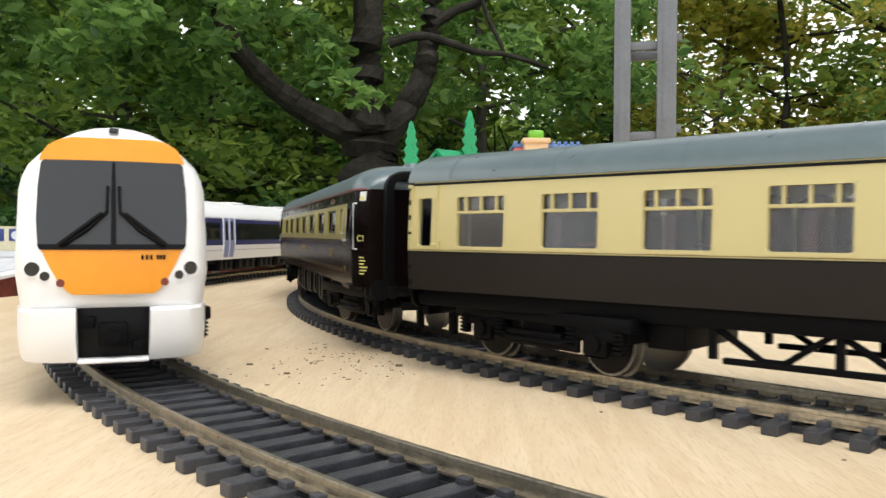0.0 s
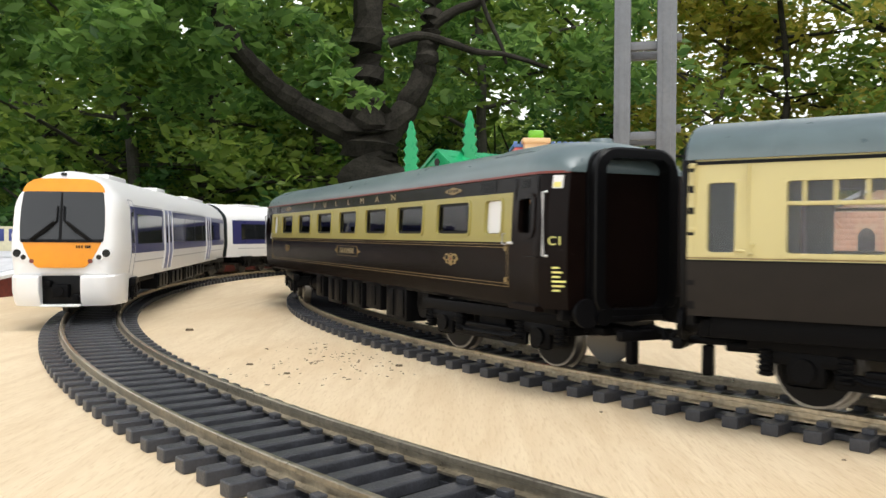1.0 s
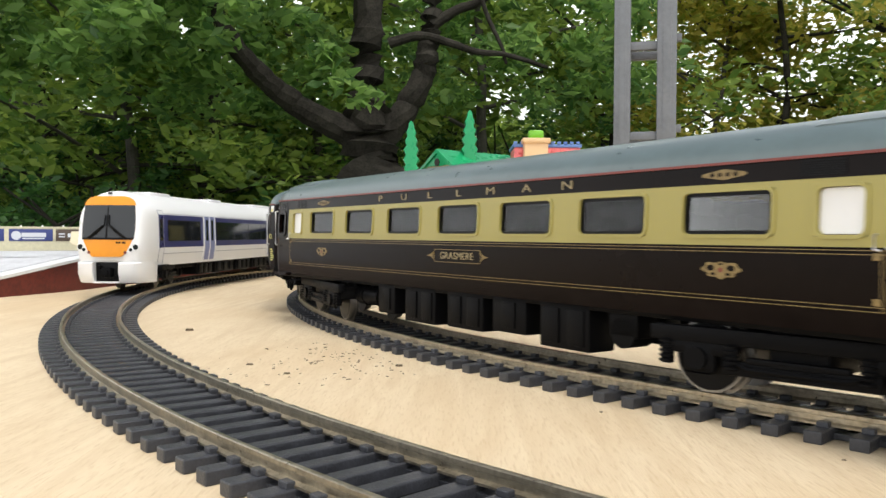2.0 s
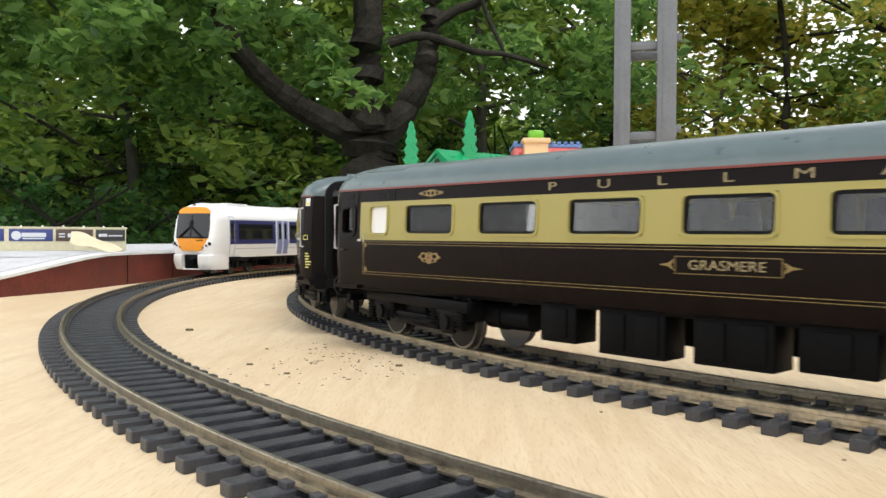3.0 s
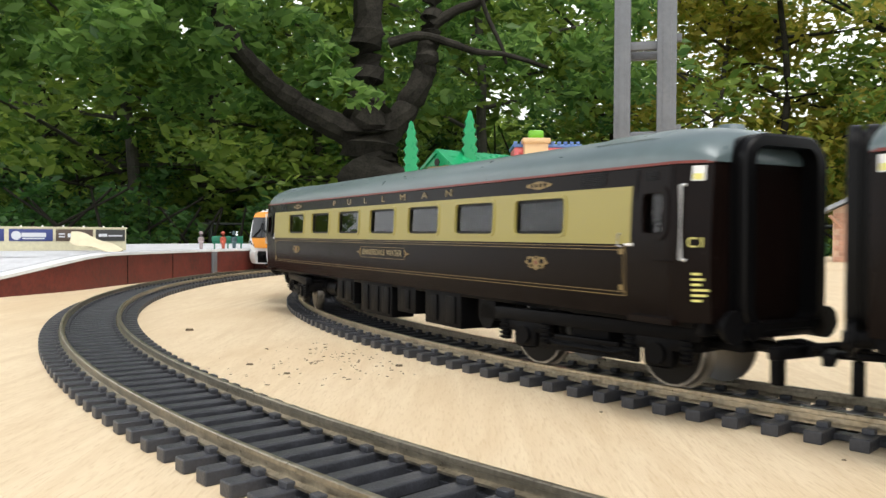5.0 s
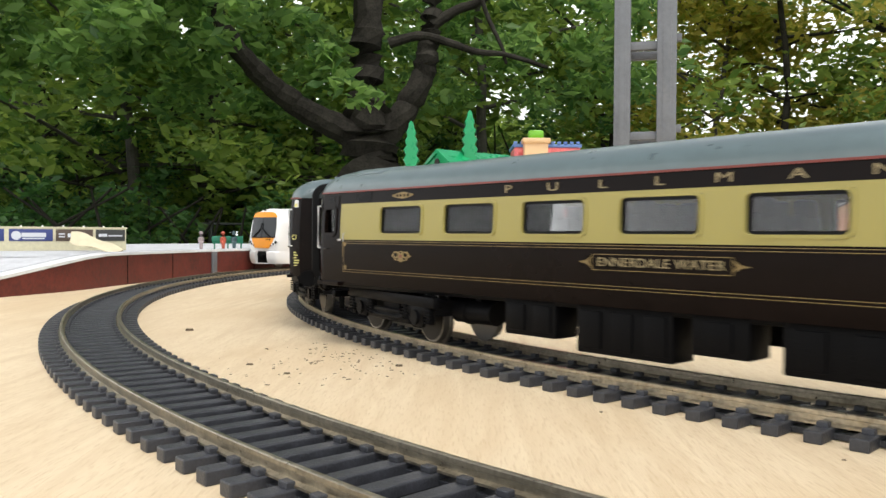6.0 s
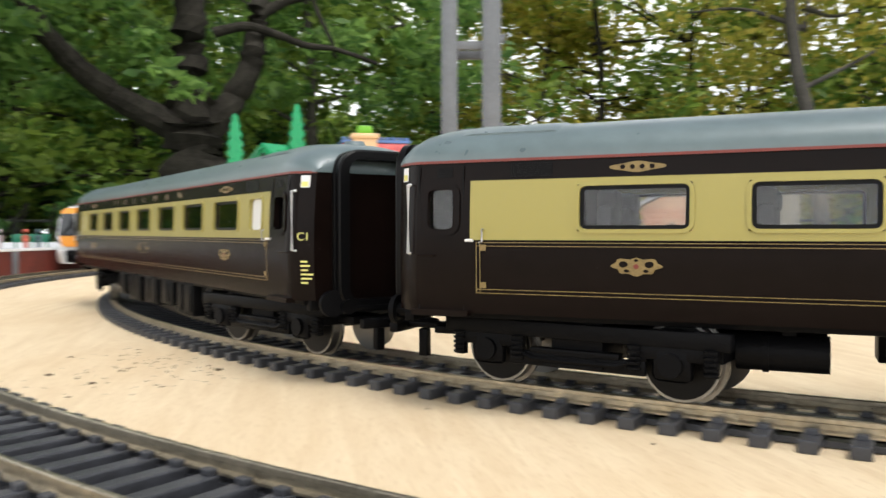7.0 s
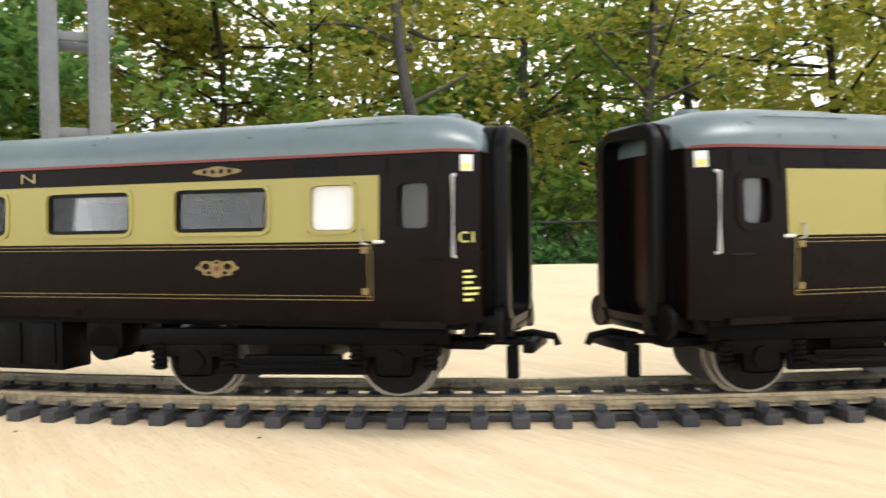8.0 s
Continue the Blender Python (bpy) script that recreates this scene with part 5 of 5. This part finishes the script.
def make_dome():
    bm = bmesh.new()
    bmesh.ops.create_uvsphere(bm, u_segments=24, v_segments=12, radius=15)
    bmesh.ops.delete(bm, geom=[v for v in bm.verts if v.co.z < -0.1], context="VERTS")
    bmesh.ops.scale(bm, vec=(1, 1, 1.35), verts=bm.verts)
    o = tagged(new("toy_dome"), "small teal plastic dome near the board's edge", "toy")
    o.location = (0.500, 1.20, 0)
    part("shell", bm, TEAL, o)
    bm = bmesh.new()
    cyl(bm, (0, 0, 0), (0, 0, 3), 17, 24)
    part("rim", bm, TEAL, o)


CRUMB = mat("crumb", (0.14, 0.10, 0.065), 0.8, var=0.4)


def make_crumbs():
    """Wood crumbs and specks scattered on the board beside the inner track."""
    rnd = random.Random(4)
    bm = bmesh.new()
    for k in range(150):
        x, y = rnd.gauss(-31, 11), rnd.gauss(212, 17)
        if math.hypot(x - 415.8, y - 479) < 503 or math.hypot(x - 425.4, y - 505) > 573:
            continue
        s = rnd.uniform(0.08, 0.3)
        g = bmesh.ops.create_icosphere(bm, subdivisions=1, radius=s)["verts"]
        bmesh.ops.scale(bm, vec=(rnd.uniform(0.8, 3.0), 1, 0.5), verts=g)
        bmesh.ops.rotate(bm, matrix=Matrix.Rotation(rnd.uniform(0, 3.1), 3, "Z"), verts=g)
        bmesh.ops.translate(bm, vec=(x, y, s * 0.3), verts=g)
    tagged(part("wood_crumb", bm, CRUMB), "scattered wood crumbs and dirt on the plywood", "debris", kind="stuff")
    for x, y, w, tone in ((-11, 204, 1.0, 1), (-37, 192, 0.8, 1), (-49, 205, 0.9, 1), (-87, 277, 1.5, 0), (30, 152, 0.35, 0), (60, 120, 0.4, 0)):
        bm = bmesh.new()
        pts = [(w * math.cos(a), w * 0.35 * math.sin(a) + 0.5 * w * math.cos(a) ** 2) for a in np.linspace(0, 2 * math.pi, 12, endpoint=False)]
        loft(bm, [[(px, py, 0) for px, py in pts], [(px * 0.8, py * 0.8, 0.5 * w) for px, py in pts]])
        o = tagged(part("wood_chip", bm, CRUMB), "small dark wood chip lying on the plywood", "wood chip", "chips on the board")
        o.location = (x * MM, y * MM, 0)


make_platform()
make_hoarding()
make_scrap()
make_bench_group()
toy_tree(-0.0218, 0.55, 76, 109.9, 1)
toy_tree(0.0180, 0.56, 84, 119, 2)
make_toy_house()
make_tower()
make_model_house()
make_dome()
make_crumbs()

# ---- the garden ----
GROUND_Z = -0.78
GRASS = mat("lawn", (0.05, 0.075, 0.025), 0.9, var=0.4, scale=3, bump=0.3, bscale=60)
BARK = mat("bark", (0.023, 0.019, 0.015), 0.9, var=0.5, scale=14, bump=1.0, bscale=40, second=(0.045, 0.041, 0.032), spec=0.2)
BARKPALE = mat("pale_bark", (0.085, 0.076, 0.066), 0.85, var=0.4, scale=10, bump=0.8, bscale=30)
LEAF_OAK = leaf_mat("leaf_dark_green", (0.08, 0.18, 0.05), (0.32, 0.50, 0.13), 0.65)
LEAF_MID = leaf_mat("leaf_mid_green", (0.09, 0.19, 0.035), (0.36, 0.47, 0.09), 0.58)
LEAF_YEL = leaf_mat("leaf_yellowing", (0.22, 0.29, 0.04), (0.62, 0.52, 0.10), 0.6)
LEAF_BUSH = leaf_mat("leaf_shrub", (0.035, 0.105, 0.03), (0.12, 0.26, 0.06), 0.45)
bm = bmesh.new()
loft(bm, [[(-400, -400, GROUND_Z - 0.5), (400, -400, GROUND_Z - 0.5), (400, 400, GROUND_Z - 0.5), (-400, 400, GROUND_Z - 0.5)], [(-400, -400, GROUND_Z), (400, -400, GROUND_Z), (400, 400, GROUND_Z), (-400, 400, GROUND_Z)]])
tagged(part("ground", bm, GRASS, unit=1, smooth=False), "dark green lawn under the trees", "ground", kind="structure")


def trestle(u, v):
    """A trestle that carries the board."""
    root = tagged(new("trestle"), "plain wooden trestle under the board", "trestle", "trestles under the board")
    p = U * u + V * v
    root.matrix_basis = Matrix.Translation((p.x, p.y, GROUND_Z)) @ Matrix.Rotation(math.atan2(V.y, V.x), 4, "Z")
    bm = bmesh.new()
    box(bm, -1.0, 1.0, -0.03, 0.03, 0.70, -GROUND_Z - 0.018, 0.005)
    part("beam", bm, PLY, root, unit=1)
    for x in (-0.9, 0.9):
        for s in (-1, 1):
            bm = bmesh.new()
            tube(bm, [(x, s * 0.25, 0), (x, 0, 0.74)], 0.025, 8)
            part("leg", bm, PLY, root, unit=1)


trestle(-0.4, 0.0)
trestle(0.65, 0.0)


def leaves(name, material, centres, parent=None, size=0.05, seed=1, droop=0.6):
    """Many small folded leaves round clump centres (x, y, z, radius, count) as one mesh."""
    rng = np.random.default_rng(seed)
    pos = []
    for x, y, z, r, n in centres:
        d = rng.normal(size=(n, 3))
        d /= np.linalg.norm(d, axis=1)[:, None]
        rad = r * rng.random(n)[:, None] ** 0.45
        q = np.array((x, y, z)) + d * rad * np.array((1, 1, 0.7))
        pos.append(q)
    pos = np.concatenate(pos)
    n = len(pos)
    s = size * rng.uniform(0.6, 1.3, n)
    az = rng.uniform(0, 2 * math.pi, n)
    tilt = rng.uniform(-0.4, 1.0, n) * droop
    along = np.stack([np.cos(az) * np.cos(tilt), np.sin(az) * np.cos(tilt), -np.sin(tilt)], 1)
    rollv = rng.normal(size=(n, 3))
    side = np.cross(along, rollv)
    side /= np.linalg.norm(side, axis=1)[:, None] + 1e-9
    up = np.cross(side, along)
    a = pos - along * s[:, None] * 0.5
    b = pos + side * s[:, None] * 0.24 + up * s[:, None] * 0.05
    c = pos + along * s[:, None] * 0.55 - up * s[:, None] * 0.08
    e = pos - side * s[:, None] * 0.24 + up * s[:, None] * 0.05
    co = np.stack([a, b, c, e], 1).reshape(-1, 3)
    me = bpy.data.meshes.new(name)
    me.vertices.add(4 * n)
    me.vertices.foreach_set("co", co.ravel())
    tri = (np.arange(n)[:, None] * 4 + np.array([0, 1, 2, 0, 2, 3])).ravel()
    me.loops.add(6 * n)
    me.loops.foreach_set("vertex_index", tri.astype(np.int32))
    me.polygons.add(2 * n)
    me.polygons.foreach_set("loop_start", np.arange(0, 6 * n, 3, dtype=np.int32))
    me.update(calc_edges=True)
    me.materials.append(material)
    o = new(name, me)
    if parent:
        o.parent = parent
    return o


def limb(bm, pts, r0, r1, n=10):
    """A tapered, slightly crooked limb through points."""
    out = []
    rr = []
    rnd = random.Random(int(1000 * (pts[0][0] + 7 * pts[-1][2])))
    steps = 6
    for i in range(len(pts) - 1):
        for k in range(steps):
            t = k / steps
            a, b, c, d = (Vector(pts[max(0, min(len(pts) - 1, i + o))]) for o in (-1, 0, 1, 2))
            p = 0.5 * ((2 * b) + (c - a) * t + (2 * a - 5 * b + 4 * c - d) * t * t + (3 * b - a - 3 * c + d) * t ** 3)
            out.append(p + Vector((rnd.uniform(-1, 1), rnd.uniform(-1, 1), 0)) * r1 * 0.25)
            f = (i + t) / (len(pts) - 1)
            rr.append((r0 + (r1 - r0) * f) * rnd.uniform(0.94, 1.06))
    out.append(Vector(pts[-1]))
    rr.append(r1)
    return tube(bm, out, rr, n)


def make_big_tree():
    """The tree behind the board: a stout trunk that forks into three limbs."""
    root = tagged(new("garden_tree"), "large dark-barked garden tree with spreading limbs", "tree")
    bm = bmesh.new()
    limb(bm, [(-0.32, 4.05, GROUND_Z - 0.12), (-0.34, 4.02, -0.2), (-0.345, 4.0, 0.25), (-0.365, 4.0, 0.55)], 0.20, 0.14, 14)
    part("trunk", bm, BARK, root, unit=1)
    for pts, r0, r1 in (([(-0.36, 4.0, 0.45), (-0.375, 4.0, 0.75), (-0.38, 4.02, 1.15), (-0.40, 4.1, 1.9), (-0.35, 4.2, 2.8)], 0.105, 0.045),
                        ([(-0.37, 4.0, 0.42), (-0.50, 3.98, 0.51), (-0.68, 3.95, 0.60), (-0.84, 3.9, 0.72), (-0.97, 3.86, 0.86), (-1.10, 3.8, 1.08), (-1.3, 3.7, 1.5)], 0.075, 0.03),
                        ([(-0.32, 4.0, 0.42), (-0.20, 4.0, 0.60), (-0.12, 4.0, 0.75), (-0.07, 4.0, 0.92), (-0.06, 4.02, 1.10), (0.02, 4.05, 1.5), (0.2, 4.1, 2.3)], 0.07, 0.04),
                        ([(-0.27, 3.98, 0.93), (-0.12, 3.97, 0.965), (0.02, 3.95, 0.93), (0.16, 3.93, 0.88), (0.30, 3.9, 0.86), (0.5, 3.9, 0.80)], 0.026, 0.009),
                        ([(-0.06, 4.0, 1.02), (0.06, 4.0, 1.10), (0.2, 4.0, 1.16), (0.5, 4.0, 1.4)], 0.03, 0.014),
                        ([(0.16, 3.93, 1.18), (0.22, 3.93, 1.03), (0.28, 3.92, 0.90), (0.30, 3.92, 0.82)], 0.013, 0.008)):
        bm = bmesh.new()
        limb(bm, pts, r0, r1, 10)
        part("limb", bm, BARK, root, unit=1)
    rnd = random.Random(11)
    cl = []
    for k in range(170):
        x, z = rnd.uniform(-2.4, -0.45), rnd.uniform(0.66, 1.75)
        if z < 0.62 + 0.14 * (x + 1.3) ** 2 or (x > -0.95 and rnd.random() < 0.45):
            continue
        near_limb = -1.15 < x < -0.3 and z < 1.02
        cl.append((x, rnd.uniform(4.15, 4.7) if near_limb else rnd.uniform(3.0, 4.4), z, rnd.uniform(0.09, 0.2), rnd.randint(70, 120)))
    for k in range(70):
        x = rnd.uniform(-0.45, 1.3)
        z = rnd.uniform(0.72, 1.7)
        cl.append((x, rnd.uniform(4.05, 5.2), z, rnd.uniform(0.09, 0.18), rnd.randint(50, 90)))
    for x, z in ((-1.02, 0.86), (-0.93, 0.80), (-0.83, 0.92), (-0.72, 1.02), (-1.17, 0.83), (-1.06, 1.0), (-0.45, 0.66), (-0.52, 0.78), (-0.34, 0.58), (-0.62, 0.9)):
        cl.append((x, rnd.uniform(3.3, 3.6), z, rnd.uniform(0.06, 0.11), rnd.randint(30, 55)))
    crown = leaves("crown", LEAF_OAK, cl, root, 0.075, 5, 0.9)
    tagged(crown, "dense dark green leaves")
    root.location.z = 0.04


make_big_tree()


def make_wood_tree(x, y, h, lean, seed, material, dens, pale=False, low=0.1, spread=1.0, size=0.07, label="slender garden tree with thin autumn foliage"):
    """A slim tree of the garden's edge."""
    rnd = random.Random(seed)
    root = tagged(new("garden_tree"), label, "tree", "trees round the garden")
    top = (x + lean, y, GROUND_Z + h)
    base = (x, y, GROUND_Z - 0.05)
    mid = [tuple(base[i] + (top[i] - base[i]) * f + (rnd.uniform(-0.1, 0.1) if i < 2 else 0) for i in range(3)) for f in (0.3, 0.6)]
    r = 0.017 * h
    bm = bmesh.new()
    limb(bm, [base, *mid, top], r, r * 0.3, 10)
    part("trunk", bm, BARKPALE if pale else BARK, root, unit=1)
    cl = []
    for k in range(int(11 * dens)):
        f = rnd.uniform(0.12 + low, 0.95)
        p = Vector(base).lerp(Vector(top), f)
        a = rnd.uniform(0, 2 * math.pi)
        ln = spread * rnd.uniform(0.5, 1.25) * (1.15 - 0.5 * f)
        q = p + Vector((math.cos(a) * ln, math.sin(a) * ln, rnd.uniform(0.0, 0.55)))
        bm = bmesh.new()
        limb(bm, [tuple(p), tuple(p.lerp(q, 0.5) + Vector((0, 0, rnd.uniform(-0.05, 0.1)))), tuple(q)], r * 0.3, r * 0.08, 6)
        part("limb", bm, BARKPALE if pale else BARK, root, unit=1)
        for e in range(5):
            w = p.lerp(q, rnd.uniform(0.3, 1.1)) + Vector((rnd.uniform(-0.3, 0.3), rnd.uniform(-0.3, 0.3), rnd.uniform(-0.25, 0.25)))
            cl.append((w.x, w.y, w.z, rnd.uniform(0.14, 0.34) * spread, rnd.randint(35, 75)))
    leaves("crown", material, cl, root, size, seed, 0.8)


def place_trees():
    rnd = random.Random(21)
    # behind the big tree and to its left: green, turning yellow towards the right-hand side
    for k in range(26):
        az = radians(-34 + k * 4.3 + rnd.uniform(-1.2, 1.2))
        d = rnd.uniform(6.0, 9.5)
        m = LEAF_MID if (k < 12 or rnd.random() < 0.25) else LEAF_YEL
        make_wood_tree(d * math.sin(az), d * math.cos(az), rnd.uniform(2.9, 3.7), rnd.uniform(-0.5, 0.5), 100 + k, m, 2.0 if k < 13 else 1.5, pale=k % 3 == 0, spread=1.35, size=0.095,
                       label="green garden tree with dense leaves" if m is LEAF_MID else "autumn tree with yellow green leaves")
    # a paler stem close by, seen once the view turns
    make_wood_tree(2.95, 3.9, 3.4, -0.25, 300, LEAF_YEL, 0.9, pale=True, low=0.3, spread=0.9, size=0.06, label="slim grey-barked tree with yellowing leaves")
    make_wood_tree(4.6, 3.6, 3.5, 0.15, 301, LEAF_YEL, 1.0, pale=True, low=0.3, spread=1.0, size=0.06, label="slim grey-barked tree with yellowing leaves")


place_trees()

# bright overcast sky low down, far behind the trees
cloud = bpy.data.materials.new("bright_cloud")
cloud.use_nodes = True
glow = cloud.node_tree.nodes.new("ShaderNodeEmission")
glow.inputs[0].default_value, glow.inputs[1].default_value = (0.97, 0.99, 1.0, 1), 1.9
cloud.node_tree.links.new(glow.outputs[0], cloud.node_tree.nodes["Material Output"].inputs["Surface"])
bm = bmesh.new()
loft(bm, [[(120 * math.cos(a), 120 * math.sin(a), z) for a in np.linspace(0, 2 * math.pi, 48, endpoint=False)] for z in (-2, 30, 75)], caps=False)
tagged(part("backdrop", bm, cloud, unit=1), "bright white overcast sky beyond the trees", "sky", kind="structure")


def make_shrub(x, y, w, h, seed, material=None, size=0.062):
    rnd = random.Random(seed)
    root = tagged(new("shrub"), "dense dark green garden shrub", "shrub", "shrubs at the garden's edge")
    cl = []
    for k in range(int(26 * w)):
        a, f = rnd.uniform(0, 2 * math.pi), rnd.random()
        cl.append((x + w * 0.5 * math.cos(a) * math.sqrt(rnd.random()), y + w * 0.4 * math.sin(a), GROUND_Z + h * (0.08 + 0.85 * f), rnd.uniform(0.10, 0.2) * (size / 0.062), rnd.randint(60, 100)))
    leaves("foliage", material or LEAF_BUSH, cl, root, size, seed, 0.8)
    for k in range(5):
        bm = bmesh.new()
        limb(bm, [(x + rnd.uniform(-0.1, 0.1), y, GROUND_Z - 0.02), (x + rnd.uniform(-0.3, 0.3), y, GROUND_Z + h * 0.5), (x + rnd.uniform(-0.5, 0.5) * w, y, GROUND_Z + h * 0.9)], 0.02, 0.006, 6)
        part("stem", bm, BARK, root, unit=1)


def place_shrubs():
    rnd = random.Random(31)
    for k in range(22):
        az = radians(-36 + k * 5.0)
        d = 4.7 + rnd.uniform(0, 0.9)
        h = rnd.uniform(0.95, 1.25) if k < 7 else rnd.uniform(0.75, 0.98)
        make_shrub(d * math.sin(az), d * math.cos(az), rnd.uniform(0.9, 1.3), h, 400 + k)
    for k in range(15):
        az = radians(-38 + k * 4.0)
        make_shrub(6.6 * math.sin(az), 6.6 * math.cos(az), 1.5, rnd.uniform(1.5, 1.9), 440 + k, LEAF_BUSH if k % 3 else LEAF_MID)
    for k in range(20):
        az = radians(-42 + k * 6.2)
        make_shrub(11 * math.sin(az), 11 * math.cos(az), 3.4, rnd.uniform(2.2, 2.8) if k < 11 else rnd.uniform(1.9, 2.5), 460 + k, LEAF_MID if k < 11 else LEAF_YEL, 0.12)


place_shrubs()


def make_fence():
    """A dark wire fence with posts beyond the lawn."""
    root = tagged(new("garden_fence"), "dark garden fence with slim posts and rails", "fence")
    metal = mat("fence_dark", (0.04, 0.045, 0.04), 0.6, var=0.3, scale=20)
    pts = [(5.6 * math.sin(radians(a)), 5.6 * math.cos(radians(a))) for a in range(-40, 76, 6)]
    for x, y in pts:
        bm = bmesh.new()
        cyl(bm, (x, y, GROUND_Z), (x, y, 0.12), 0.018, 8)
        part("post", bm, metal, root, unit=1)
    for z in (0.10, -0.15, -0.45):
        for a, b in zip(pts, pts[1:]):
            bm = bmesh.new()
            cyl(bm, (*a, z), (*b, z), 0.009, 6)
            part("rail", bm, metal, root, unit=1)


make_fence()


def motions():
    """The trains run round their curves; their wheels roll with them."""
    for back, ob in zip(SLACK, (coach_a, coach_b, coach_c, coach_d)):
        walk(ob, [(t, coach_pose(FAR, smooth_value(TRAIN, t) - smooth_value(back, t), BOGIE * MM)) for t in TIMES])
    for k, ob in ((0, unit_front), (1, unit_rear)):
        walk(ob, [(t, coach_pose(NEAR, smooth_value(UNIT, t) - U_STEP * k, U_BOGIE * MM)) for t in TIMES])
    for ob, _ in WHEELS:
        top = ob.parent.parent
        table, radius = (UNIT, NEAR[1]) if top in (unit_front, unit_rear) else (TRAIN, FAR[1])
        loc = ob.location.copy()
        rows = []
        for t in TIMES:
            turn = radians(smooth_value(table, t) - table[0][1]) * radius / WHEEL_R
            rows.append((t, Matrix.Translation(loc) @ Matrix.Rotation(turn, 4, "Y")))
        walk(ob, rows)


motions()
